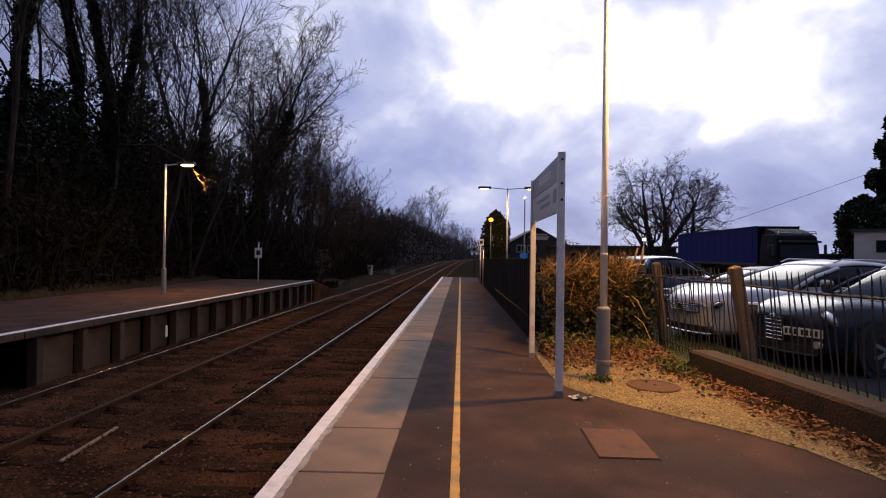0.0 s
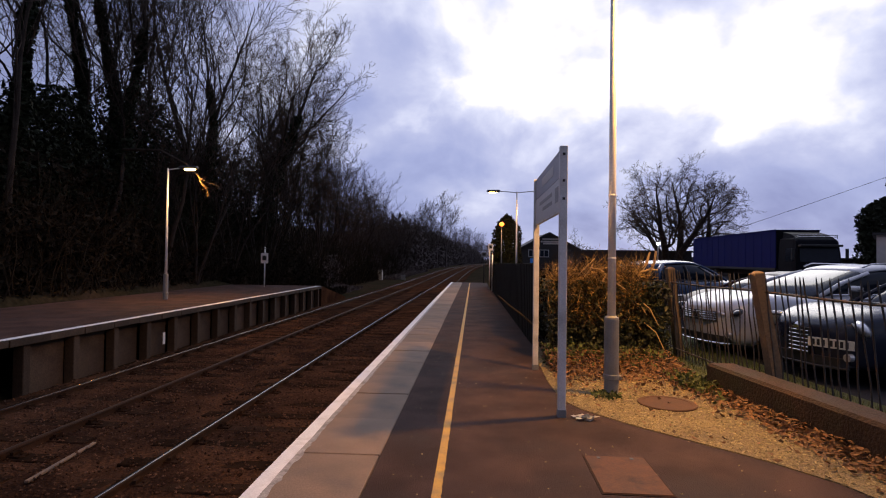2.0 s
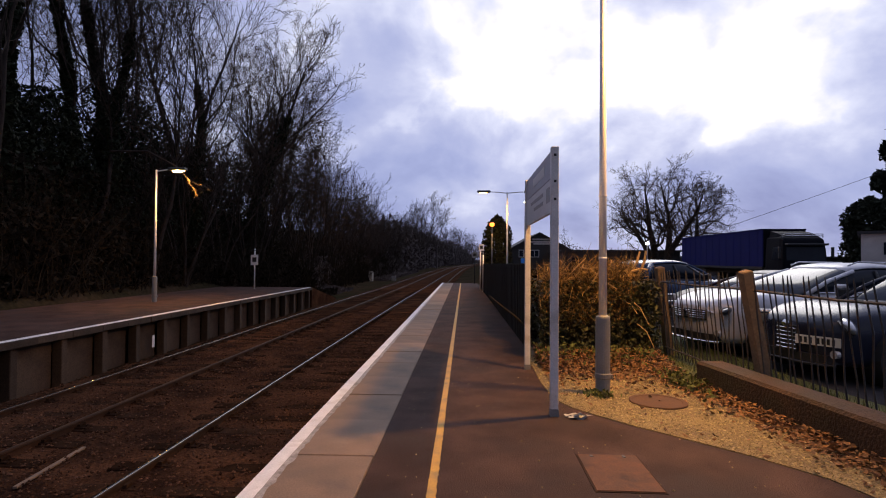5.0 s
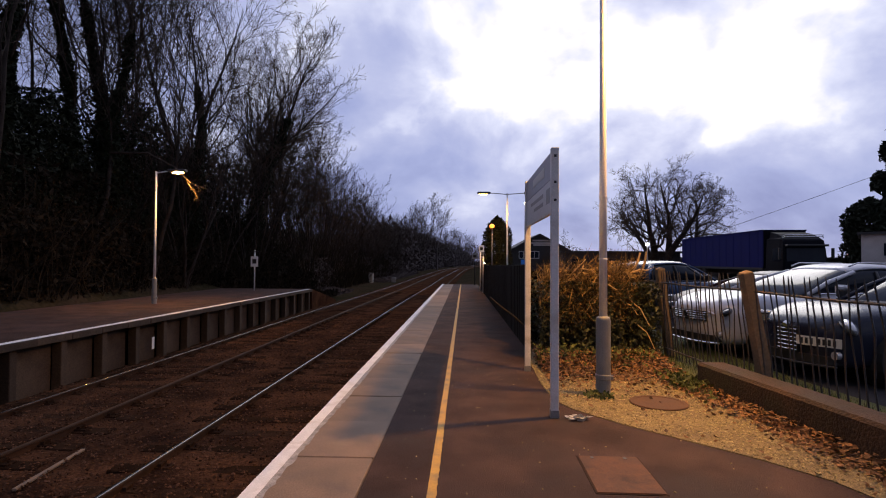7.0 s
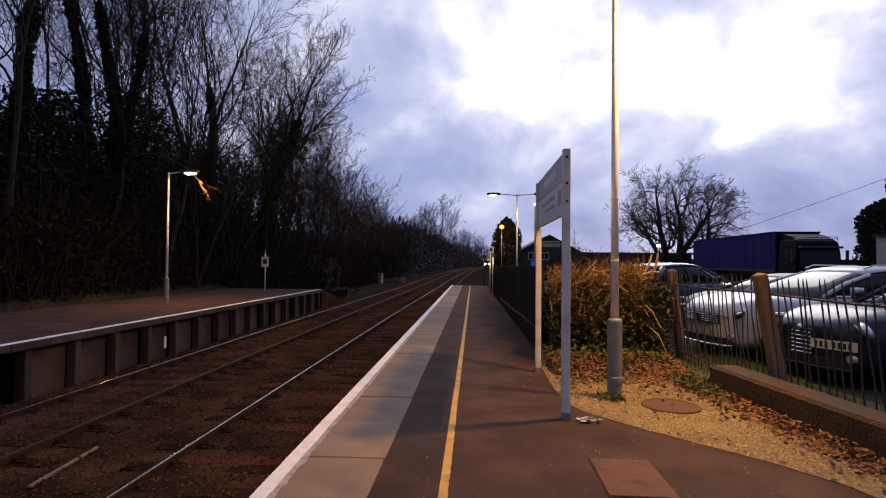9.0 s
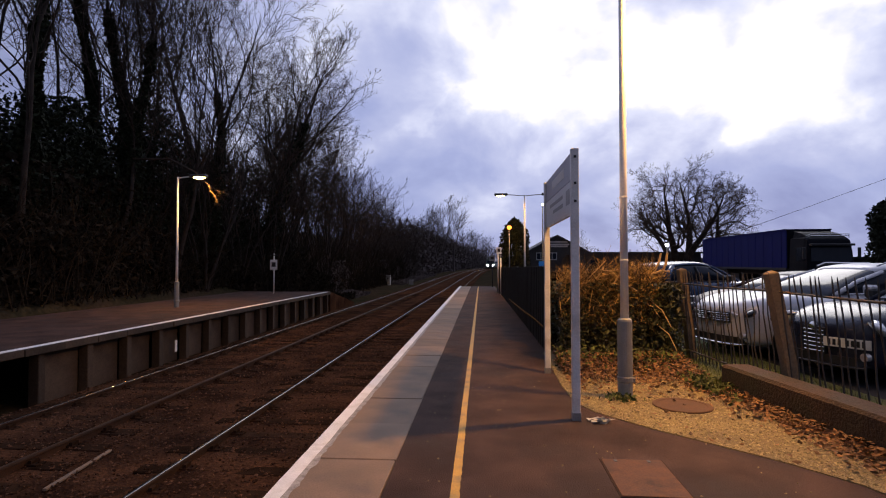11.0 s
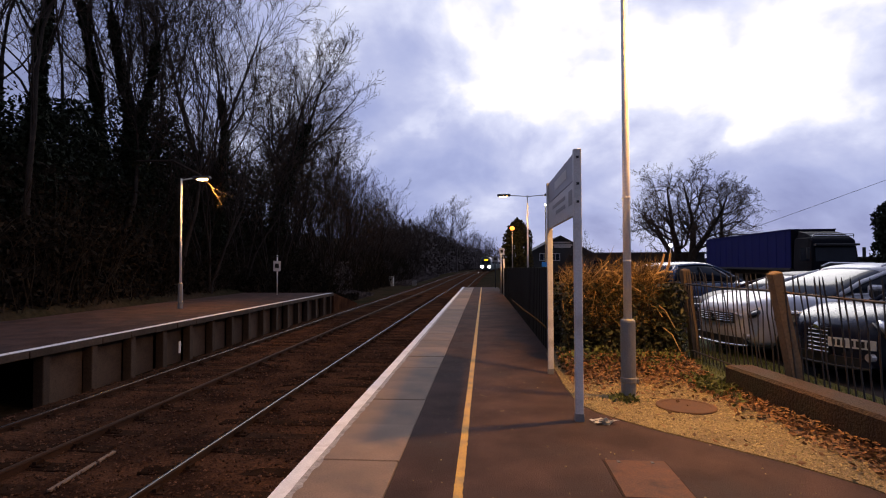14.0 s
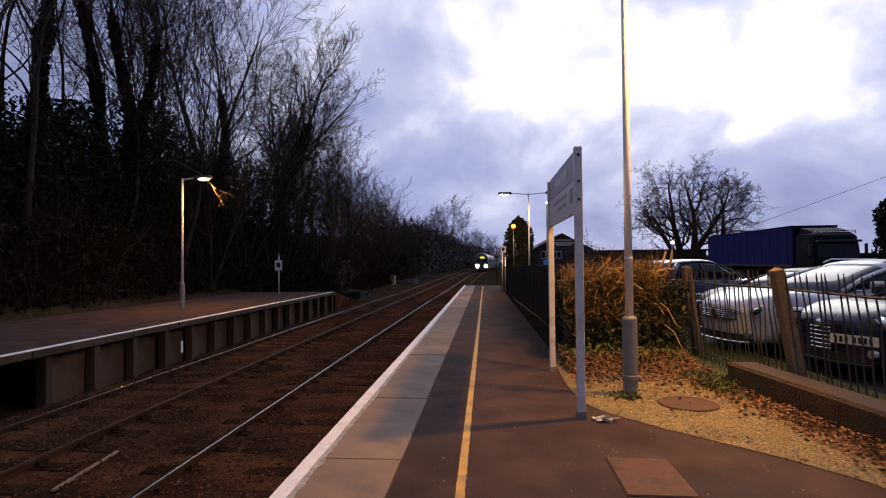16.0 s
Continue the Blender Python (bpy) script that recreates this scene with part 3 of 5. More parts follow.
def strip(name, x0, x1, y0, y1, z, step, rough_l, rough_r, material, parent, words, seed, drift=0.0):
    """A painted line with worn edges."""
    r = random.Random(seed)
    k = int((y1 - y0) / step)
    verts = []
    for i in range(k + 1):
        yy = y0 + step * i
        d = drift * (yy - y0)
        verts += [(x0 + d + r.uniform(-rough_l, rough_l), yy, z), (x1 + d + r.uniform(-rough_r, rough_r), yy, z)]
    return part(name, raw(name, verts, [(2 * i, 2 * i + 1, 2 * i + 3, 2 * i + 2) for i in range(k)]), material, parent, words)


strip("worn_edge_band", 0.09, 0.15, EDGE_Y0, EDGE_Y1, 0.0065, 0.06, 0.002, 0.012, M_WORN, platform, "worn remains of an older white line", 1)
strip("white_edge_line", -0.004, 0.105, EDGE_Y0, EDGE_Y1, 0.009, 0.12, 0.002, 0.004, M_WHITE_LINE, platform, "white painted platform edge line", 2)
strip("yellow_line", 1.155, 1.215, EDGE_Y0, EDGE_Y1 - 0.6, 0.005, 0.04, 0.0012, 0.0045, M_YELLOW, platform, "yellow safety line, edges worn", 3)

# gravel bed between the tarmac and the low wall
gout = GRAVEL_EDGE + [(4.95, 1.0), (4.5, 5.0), (4.25, 7.4), (4.05, 12.5), (2.47, 12.5), (2.47, 9.96)]
gravel = part("gravel_bed", prism([(x + 0.004, y) for x, y in gout], -0.3, 0.006), M_GRAVEL)
tagged(gravel, "pale yellow pea gravel beside the platform", "gravel", kind="structure")


def inside(x, y, poly):
    c = False
    for (x0, y0), (x1, y1) in zip(poly, poly[1:] + poly[:1]):
        if (y0 > y) != (y1 > y) and x < (x1 - x0) * (y - y0) / (y1 - y0) + x0:
            c = not c
    return c


rng = np.random.default_rng(11)
pts = []
while len(pts) < 9000:
    x, y = rng.uniform(2.3, 4.4), rng.uniform(2.8, 9.0)
    if inside(x, y, gout) and (x - 3.4) ** 2 + (y - 6.34) ** 2 > 0.085:
        pts.append((x, y, 0.008))
tagged(part("gravel_stones", chips("gravel_stones", pts, rng.uniform(0.006, 0.016, len(pts)), rng), M_PEBBLE), "loose pale gravel stones", "gravel", kind="stuff")

# covers
cover = empty("manhole_cover", pose(2.455, 4.44, 0.0, 0, 0, -1))
tagged(cover, "rusty square steel manhole cover set in the tarmac", "manhole cover")
part("frame", box(-0.228, 0.228, -0.335, 0.335, -0.02, 0.004), M_RUST, cover)
bm = box(-0.216, 0.216, -0.323, 0.323, 0.004, 0.009, 0.002)
part("plate", bm, M_COVER, cover)
for dx in (-0.12, 0.12):
    part("key_slot", box(dx - 0.012, dx + 0.012, 0.27, 0.31, 0.0085, 0.0105), M_TRIM, cover)
rc = tagged(part("inspection_cover", tube_profile([(0.29, -0.02), (0.29, 0.012), (0.28, 0.018), (0.24, 0.018), (0.235, 0.014)], 32), M_ROUND), "round brown inspection cover in the gravel", "cover")
rc.location = (3.4, 6.34, 0.004)


# ---- street lamps ----
def lamp_head(parent, name_pose, lens_mat, power, color=SODIUM, tilt=0, cone=165):
    """A flat sodium lantern, lens down, with its light."""
    head = part("lantern", box(-0.3, 0.3, -0.11, 0.11, 0.0, 0.1, 0.03), M_HEAD, parent, "dark flat lantern housing", smooth=False)
    head.matrix_basis = name_pose
    bm = bmesh.new()
    bmesh.ops.create_uvsphere(bm, u_segments=14, v_segments=8, radius=1.0)
    bmesh.ops.transform(bm, matrix=Matrix.Diagonal((0.2, 0.09, 0.055, 1)), verts=bm.verts)
    bmesh.ops.translate(bm, vec=(0.03, 0, 0.0), verts=bm.verts)
    part("lens", bm, lens_mat, head, "lamp glass", smooth=True)
    if power:
        ld = bpy.data.lights.new("lantern_light", "SPOT")
        ld.energy, ld.color, ld.shadow_soft_size = power, color, 0.13
        ld.spot_size, ld.spot_blend = radians(cone), 0.65
        lo = new("lantern_light", ld)
        lo.matrix_basis = parent.matrix_basis @ name_pose @ pose(0.03, 0, -0.07, 0, tilt)


def platform_lamp(m, height, heads, words, lens_mat=None, power=0, sleeve=True, r0=0.045, r1=0.031, cone=165):
    root = empty("platform_lamp", m)
    tagged(root, words, "street lamp")
    part("pole", tube([(0, 0, 0.84 if sleeve else 0), (0, 0, height * 0.5), (0, 0, height + 0.05)], [r0, (r0 + r1) / 2, r1], 16), M_GALV, root, "slim pale steel pole", smooth=True)
    if sleeve:
        part("base_sleeve", tube_profile([(0.072, -0.05), (0.078, 0.02), (0.078, 0.17), (0.086, 0.18), (0.086, 0.225), (0.079, 0.235), (0.079, 0.83), (0.074, 0.85), (0.046, 0.868)], 20), M_SLEEVE, root, "grey base sleeve", smooth=False)
        lug = part("door_lug", box(0.07, 0.105, -0.02, 0.02, 0.17, 0.22, 0.006), M_SLEEVE, root)
        for z in (height * 0.3, height * 0.44):
            part("band", tube_profile([(r0 * 0.98, z), (r0 * 1.03, z + 0.004), (r0 * 1.03, z + 0.016), (r0 * 0.98, z + 0.02)], 16), M_GALV, root)
    for side, reach, lit, dz in heads:
        part("arm", tube([(0, 0, height), (side * reach * 0.5, 0, height + 0.05), (side * (reach - 0.25), 0, height + 0.06)], 0.02, 8), M_GALV, root)
        lamp_head(root, pose(side * reach, 0, height + 0.02, 0, 0, 0 if side > 0 else 180), lens_mat if lit else M_DIM, power * lit, tilt=dz, cone=cone)
    return root


platform_lamp(pose(2.92, 6.68, 0, 0, 0, -14), 4.95, ((1, 1.05, True, 37), (-1, 1.05, False, 0)), "slim pale lamp post with a grey base sleeve standing in gravel", M_SODIUM, 1560, cone=124)
platform_lamp(pose(3.31, 25.0, -0.3), 4.78, ((1, 1.05, True, 10), (-1, 1.05, True, 0)), "pale lamp post with two dark lanterns behind the fence", M_SODIUM, 420, sleeve=True)
platform_lamp(pose(-8.9, 18.25, 0), 4.36, ((1, 0.72, True, -18),), "pale lamp post with one lit sodium lantern on the opposite platform", M_SODIUM_OPEN, 480, cone=142)


def post_lamp(m, height, words, lens_mat, power, color, size):
    root = empty("street_lamp", m)
    tagged(root, words, "street lamp")
    part("pole", tube([(0, 0, -0.1), (0, 0, height)], [0.05, 0.03], 12), M_SLEEVE, root, smooth=True)
    bm = bmesh.new()
    bmesh.ops.create_uvsphere(bm, u_segments=14, v_segments=8, radius=size)
    bmesh.ops.transform(bm, matrix=pose(0, 0, height + size * 0.6) @ Matrix.Diagonal((1, 1, 0.85, 1)), verts=bm.verts)
    part("lantern", bm, lens_mat, root, "glowing lamp globe", smooth=True)
    part("cap", tube_profile([(size * 0.45, height + size * 1.38), (size * 0.3, height + size * 1.5), (0.02, height + size * 1.56)], 14), M_HEAD, root)
    ld = bpy.data.lights.new("lamp_light", "POINT")
    ld.energy, ld.color, ld.shadow_soft_size = power, color, 0.1
    lo = new("lamp_light", ld)
    lo.matrix_basis = m @ pose(0, size * 1.7, height + size * 0.8)
    return root


post_lamp(pose(3.66, 45, -0.9), 5.15, "lamp post with a bright orange sodium lamp", M_SODIUM_FAR, 900, SODIUM, 0.2)
lp = post_lamp(pose(4.45, 28, -0.12), 4.5, "thin lamp post with a warm white lamp", M_WARM, 14, (1, 0.8, 0.5), 0.06)
sg = tagged(part("blue_sign", box(-0.19, 0.19, -0.02, 0.02, 0, 0.24, 0.01), M_BLUE_SIGN), "small blue sign on a post behind the fence", "sign")
sg.location = (4.42, 27.9, 1.32)
part("post", box(-0.025, 0.025, 0.021, 0.06, -1.5, 0.2), M_GALV, sg)


# ---- station name board ----
def name_board():
    root = empty("station_sign", pose(2.24, 0, 0))
    tagged(root, "pale station name board on two grey-white steel posts", "sign")
    for y in (5.8, 7.97):
        p = part("post", box(-0.036, 0.036, y - 0.036, y + 0.036, -0.05, 2.55, 0.004), M_POST_WHITE, root, "square steel post")
        part("foot", box(-0.04, 0.04, y - 0.04, y + 0.04, 0.0, 0.07), M_SLEEVE, p, "scuffed grey base")
        for z in (2.05, 2.22, 2.47):
            part("bolt", box(-0.012, 0.012, y - 0.041, y - 0.036, z - 0.012, z + 0.012), M_TRIM, p)
    part("upper_board", box(-0.014, 0.014, 5.84, 7.93, 2.272, 2.54, 0.003), M_BOARD_DARK, root, "grey upper band")
    part("lower_board", box(-0.014, 0.014, 5.84, 7.93, 1.96, 2.268, 0.003), M_BOARD_LIGHT, root, "pale lower panel")
    part("rail", box(-0.018, 0.018, 5.84, 7.93, 1.935, 1.96), M_POST_WHITE, root)
    for y0, y1, z0, z1, m in ((6.35, 7.3, 2.36, 2.46, M_BAR_WHITE), (6.0, 6.22, 2.05, 2.2, M_BAR_TEXT), (6.45, 7.5, 2.15, 2.19, M_BAR_TEXT), (6.45, 7.2, 2.06, 2.1, M_BAR_TEXT)):
        part("lettering_bar", box(-0.017, -0.0145, y0, y1, z0, z1), m, root)


name_board()


# ---- low wall and railings towards the car park ----
def wx(y):
    return 4.13 - 0.115 * (y - 7.0)


def fx(y):
    return 4.65 - 0.04 * (y - 6.7)


wall_pts = [-2.0, 0.0, 2.0, 4.0, 5.5, 6.4, 7.1]
bm = bmesh.new()
prof = [(0.0, -0.3), (0.0, 0.27), (0.03, 0.3), (0.3, 0.3), (0.33, 0.28), (0.33, -0.3)]
rings = [[bm.verts.new((wx(y) + px, y, pz)) for px, pz in prof] for y in wall_pts]
for a, b in zip(rings, rings[1:]):
    for k in range(len(prof) - 1):
        bm.faces.new((a[k], b[k], b[k + 1], a[k + 1]))
bm.faces.new(rings[0])
bm.faces.new(rings[-1][::-1])
bmesh.ops.recalc_face_normals(bm, faces=bm.faces)
tagged(part("low_wall", bm, M_KERB_WALL), "low weathered concrete wall with mossy stains", "wall", kind="structure")
tagged(part("grass_verge", prism([(5.55, -4), (6.6, -4), (5.6, 7.5), (5.5, 14), (3.9, 14), (4.2, 7.5)], -0.3, 0.0), M_GRASS), "strip of short grass behind the low wall", "grass", kind="structure")
yard = tagged(part("car_park", prism([(6.604, -20), (45, -20), (60, 60), (4.9, 60), (4.9, 14.004), (5.504, 14.0), (5.604, 7.5), (6.604, -4)], -0.4, -0.03), M_YARD), "dark tarmac car park", "car park", kind="structure")

POSTS = (4.1, 6.72, 9.3, 11.9)
rrng = random.Random(8)
bar_me = []
for v in range(5):
    b = random.Random(20 + v)
    sway, kink = b.uniform(-0.018, 0.018), b.uniform(-0.02, 0.02)
    bm = tube([(0, 0, -0.02), (kink * 0.5, kink, 0.42), (sway, -sway, 0.85), (sway * 1.5, kink, 1.24), (sway * 1.6, kink, 1.3)], [0.008, 0.008, 0.008, 0.008, 0.003], 6)
    me = bpy.data.meshes.new("bar")
    bm.to_mesh(me)
    bm.free()
    me.materials.append(M_RAILING)
    bar_me.append(me)
for y0, y1 in zip((1.5,) + POSTS, POSTS + (14.5,)):
    fence = empty("railing_panel", pose(fx(y0), y0, 0, 0, -5))
    tagged(fence, "steel railing panel with thin uneven upright bars", "railing", group="railings along the car park")
    dx, dy = fx(y1) - fx(y0), y1 - y0
    part("top_rail", tube([(0, 0.06, 1.165), (dx * 0.5, dy * 0.5, 1.15), (dx, dy - 0.06, 1.165)], 0.014, 6), M_RAILING, fence)
    part("bottom_rail", tube([(0, 0.06, 0.14), (dx, dy - 0.06, 0.14)], 0.013, 6), M_RAILING, fence)
    k = int(dy / 0.105)
    for i in range(1, k):
        f = i / k
        ob = part("bar", bar_me[rrng.randrange(5)], None, fence)
        ob.location = (dx * f, dy * f, 0.05)
        ob.rotation_euler = (0, rrng.uniform(-0.015, 0.015), rrng.uniform(0, 6.28))


def post_shape():
    """A square post with a weathered, slightly pointed top."""
    bm = bmesh.new()
    rings = [[bm.verts.new((sx * w, sy * w, z)) for sx, sy in ((-1, -1), (1, -1), (1, 1), (-1, 1))] for w, z in ((0.059, -0.3), (0.059, 0.3), (0.056, 1.365), (0.051, 1.378), (0.012, 1.4))]
    for a, b in zip(rings, rings[1:]):
        for k in range(4):
            bm.faces.new((a[k], a[(k + 1) % 4], b[(k + 1) % 4], b[k]))
    bm.faces.new(rings[0][::-1])
    bm.faces.new(rings[-1])
    return bm


for y in POSTS:
    p = part("fence_post", post_shape(), M_FENCE_POST)
    tagged(p, "square weathered timber fence post", "fence post", group="posts of the car park fence")
    p.matrix_basis = pose(fx(y) + 0.07, y, 0.0, rrng.uniform(-1.5, 1.5), -9.5 if y < 9 else -7.0, 5)


# ---- dark close-boarded fence along the platform ----
fence = empty("boarded_fence", pose(0, 0, 0))
tagged(fence, "dark close-boarded timber fence along the platform", "fence", kind="structure")
board_me = bpy.data.meshes.new("board")
bm = box(-0.011, 0.011, 0.003, 0.147, -0.25, 1.33, 0.004)
bm.to_mesh(board_me)
bm.free()
board_me.materials.append(M_BOARDING)
y = 9.9
i = 0
while y < 30.5:
    b = part("board", board_me, None, fence)
    b.location = (2.43 - 0.0085 * (y - 10) + (0.006 if i % 2 else 0), y, 0.075 - 0.0075 * (y - 10) + random.Random(i).uniform(-0.008, 0.008))
    y += 0.15
    i += 1
bm = box(0.02, 0.06, 9.9, 30.5, 1.0, 1.08)
part("fence_rail", bm, M_BOARDING, fence).matrix_basis = pose(2.54, 0.0, 0, 0, 0, 0.487)
bm = box(2.42, 4.2, 12.0, 12.03, -0.3, 1.28)
part("return_boards", bm, M_BOARDING, fence)


# ---- small signs at the platform ends ----
def end_sign(m, height, words, post_mat, plates):
    root = empty("warning_sign", m)
    tagged(root, words, "sign")
    part("post", tube([(0, 0, -0.05), (0, 0, height)], 0.03, 10), post_mat, root, smooth=True)
    for dx, z, w, h, material in plates:
        pl = part("plate", box(dx - w / 2, dx + w / 2, -0.05, -0.032, z, z + h, 0.004), material, root)
        part("symbol", box(dx - w * 0.28, dx + w * 0.28, -0.054, -0.051, z + h * 0.3, z + h * 0.75), M_BAR_BLACK if material is not M_BLUE_SIGN else M_BAR_WHITE, pl)
    return root


end_sign(pose(-8.8, 26.6, 0), 1.95, "small white warning sign on a pale post", M_GALV, ((0.0, 1.15, 0.36, 0.5, M_BAR_WHITE), (0.0, 1.85, 0.4, 0.05, M_TRIM)))
end_sign(pose(2.3, 29.4, 0), 2.3, "white warning sign on a post at the platform end", M_TRIM, ((0.0, 1.95, 0.26, 0.36, M_BAR_WHITE), (0.0, 1.68, 0.24, 0.2, M_SLEEVE)))
end_sign(pose(2.2, 27.6, 0), 1.95, "plain pale marker post beside the fence", M_GALV, ())
end_sign(pose(2.28, 26.0, 0), 1.7, "plain pale marker post beside the fence", M_GALV, ())
end_sign(pose(2.05, 34.3, 0), 2.05, "grey notice on a dark post at the platform ramp", M_TRIM, ((0.0, 1.6, 0.36, 0.36, M_SLEEVE),))
cab_box = tagged(part("trackside_cabinet", box(-0.25, 0.25, -0.25, 0.25, 0, 1.15, 0.03), M_CABINET), "pale trackside cabinet beside the line", "cabinet")
cab_box.location = (-8.87, 60, -1.0)
gs = tagged(part("ground_signal", box(-0.25, 0.25, -0.12, 0.12, 0.0, 0.55, 0.03), M_SLEEVE), "small grey trackside marker post by the rails", "marker")
gs.location = (-6.6, 62, -0.95)


# ---- opposite platform ----
opp = empty("opposite_platform", pose(0, 0, 0))
tagged(opp, "opposite platform of concrete slabs, tarmac top and white edge", "platform", kind="structure")
part("deck", prism([(-11.4, -8), (-6.62, -8), (-6.62, 28.3), (-11.2, 28.3)], -0.14, 0.0), M_TARMAC, opp, "dark worn tarmac deck")
bm = bmesh.new()
vs = [bm.verts.new(p) for p in ((-9.5, 28.304, -1.1), (-6.45, 28.304, -1.1), (-6.45, 33.5, -1.1), (-9.5, 33.5, -1.1), (-9.5, 28.304, -0.01), (-6.45, 28.304, -0.01), (-6.45, 33.5, -0.9), (-9.5, 33.5, -0.9))]
for f in ((3, 2, 1, 0), (4, 5, 6, 7), (0, 1, 5, 4), (1, 2, 6, 5), (2, 3, 7, 6), (3, 0, 4, 7)):
    bm.faces.new([vs[i] for i in f])
part("end_ramp", bm, M_BALLAST, opp, "dark sloping platform end")
strip("white_edge_line", -6.62, -6.44, -8, 28.28, 0.006, 0.15, 0.006, 0.003, M_WHITE_LINE, opp, "white painted edge, worn in places", 6)
cop_me = bpy.data.meshes.new("edge_slab")
bm = box(-6.616, -6.43, 0.006, 0.894, -0.13, 0.0, 0.008)
bm.to_mesh(cop_me)
bm.free()
cop_me.materials.append(M_CONCRETE)
for i in range(40):
    o = part("edge_slab", cop_me, None, opp)
    o.location = (srng.uniform(-0.01, 0.01), -7.7 + 0.9 * i, srng.uniform(-0.012, 0.003))
post_me, panel_me = bpy.data.meshes.new("support_post"), bpy.data.meshes.new("wall_panel")
for me, bm in ((post_me, box(-6.7, -6.5, -0.08, 0.08, -1.1, -0.14, 0.012)), (panel_me, box(-6.8, -6.72, 0.1, 1.11, -1.1, -0.15, 0.008))):
    bm.to_mesh(me)
    bm.free()
    me.materials.append(M_CONCRETE)
for i in range(16):
    y = 9.85 + 1.21 * i
    if y > 28.3:
        break
    part("support_post", post_me, None, opp).location = (0, y, 0)
    part("wall_panel", panel_me, None, opp).location = (srng.uniform(-0.03, 0.03), y, 0)
part("back_wall", box(-9.6, -9.4, -8, 28.2, -1.1, -0.15), M_DARK_CONCRETE, opp)
mk = tagged(part("wall_marker", box(-0.015, 0.0, -0.05, 0.05, 0, 0.3, 0.004), M_BAR_WHITE), "small white marker plate on the platform wall", "marker")
mk.location = (-6.48, 14.1, -0.8)


# ---- hedge, litter and weeds beside the platform ----
def make_hedge():
    rng = np.random.default_rng(21)
    root = empty("cut_hedge", pose(3.3, 10.1, 0.0))
    tagged(root, "rough brown hedge of dry twigs, freshly cut, with ivy below", "hedge")
    tw = Branches()
    for k in range(6500):
        x, y = rng.uniform(-0.75, 0.74), rng.uniform(-1.45, 1.9)
        top = 1.5 + 0.12 * math.sin(3 * x + y) + 0.08 * math.sin(7 * y)
        z = rng.uniform(0.12, 1.0) ** 0.3 * top
        shell = rng.uniform(0, 1) < 0.65
        if shell:
            y = -1.45 + abs(rng.normal(0, 0.18)) + 0.3 * (z / 1.6) * (x > 0.5)
        p = Vector((x, y, z - 0.2))
        d = Vector((rng.normal(0, 0.7), rng.normal(-0.2, 0.6), rng.normal(0.1, 0.8))).normalized()
        droop = rng.uniform(-0.25, 0.1)
        ln = rng.uniform(0.08, 0.28) if rng.uniform() < 0.85 else rng.uniform(0.3, 0.42)
        pts = [p.copy()]
        for i in range(3):
            d = (d + Vector(rng.normal(0, 0.22, 3)) + Vector((0, 0, droop))).normalized()
            p = p + d * ln / 3
            p.z = min(max(p.z, 0.03), top + 0.1)
            p.x = max(p.x, -0.8)
            pts.append(p.copy())
        r = rng.uniform(0.0018, 0.0042) if rng.uniform() < 0.8 else rng.uniform(0.005, 0.009)
        tw.limb(pts, [r, r * 0.9, r * 0.7, r * 0.4], 3)
    part("twig_mass", tw.mesh("twig_mass"), M_TWIG, root, "tangle of dry brown twigs")
    stems = Branches()
    for k in range(16):
        x, y = rng.uniform(-0.8, 0.85), rng.uniform(-1.2, 1.6)
        p, d, pts = Vector((x, y, -0.1)), Vector((rng.normal(0, 0.2), rng.normal(0, 0.2), 1)), []
        for i in range(6):
            pts.append(p.copy())
            d = (d + Vector(rng.normal(0, 0.2, 3))).normalized()
            p = p + d * 0.27
        r = rng.uniform(0.014, 0.03)
        stems.limb(pts, [r * (1 - 0.1 * i) for i in range(6)], 6)
    part("stems", stems.mesh("stems"), M_BARK, root, "thick woody stems")
    for x, y, z, dx, dy, dz, r in ((0.72, -1.2, 1.25, 0.14, -0.05, 0.36, 0.02), (0.85, -1.15, 1.2, 0.1, -0.1, 0.42, 0.022), (0.66, -1.25, 1.28, 0.3, -0.05, 0.06, 0.017), (0.0, -1.4, 1.0, 0.2, -0.05, 0.3, 0.014),
                                   (-0.45, -1.42, 0.95, 0.07, -0.02, 0.26, 0.013), (-0.6, -1.42, 1.05, 0.12, -0.02, -0.3, 0.013), (-0.15, -1.4, 1.2, 0.14, 0, 0.22, 0.012), (0.6, -1.42, 0.95, 0.3, -0.1, -0.4, 0.009),
                                   (0.7, -1.45, 0.6, 0.26, -0.12, -0.38, 0.008), (0.5, -1.4, 0.9, 0.24, -0.1, -0.2, 0.008), (-0.3, -1.4, 0.7, -0.12, 0.02, 0.34, 0.012), (0.2, -1.42, 1.25, -0.3, 0, 0.12, 0.011)):
        p, q = Vector((x - 0.14, y, z)), Vector((x - 0.14 + dx, y + dy, z + dz))
        mid = p.lerp(q, 0.5) + Vector((0.035, -0.02, 0.04))
        part("cut_branch", tube([p, mid, q], [r, r * 0.9, r * 0.75], 7), M_CUT, root, "pale cut branch")
    for k in range(34):
        p = Vector((rng.uniform(-0.68, 0.7), -1.42 + abs(rng.normal(0, 0.12)), rng.uniform(0.7, 1.35)))
        d = Vector((rng.normal(0, 0.6), rng.normal(-0.1, 0.2), rng.normal(0.5, 0.6))).normalized()
        ln, r = rng.uniform(0.15, 0.42), rng.uniform(0.006, 0.012)
        q = p + d * ln
        q.z, q.x = min(q.z, 1.62), max(q.x, -0.72)
        part("cut_branch", tube([p, p.lerp(q, 0.5) + Vector(rng.normal(0, 0.025, 3)), q], [r, r * 0.9, r * 0.7], 6), M_CUT, root, "pale cut branch")
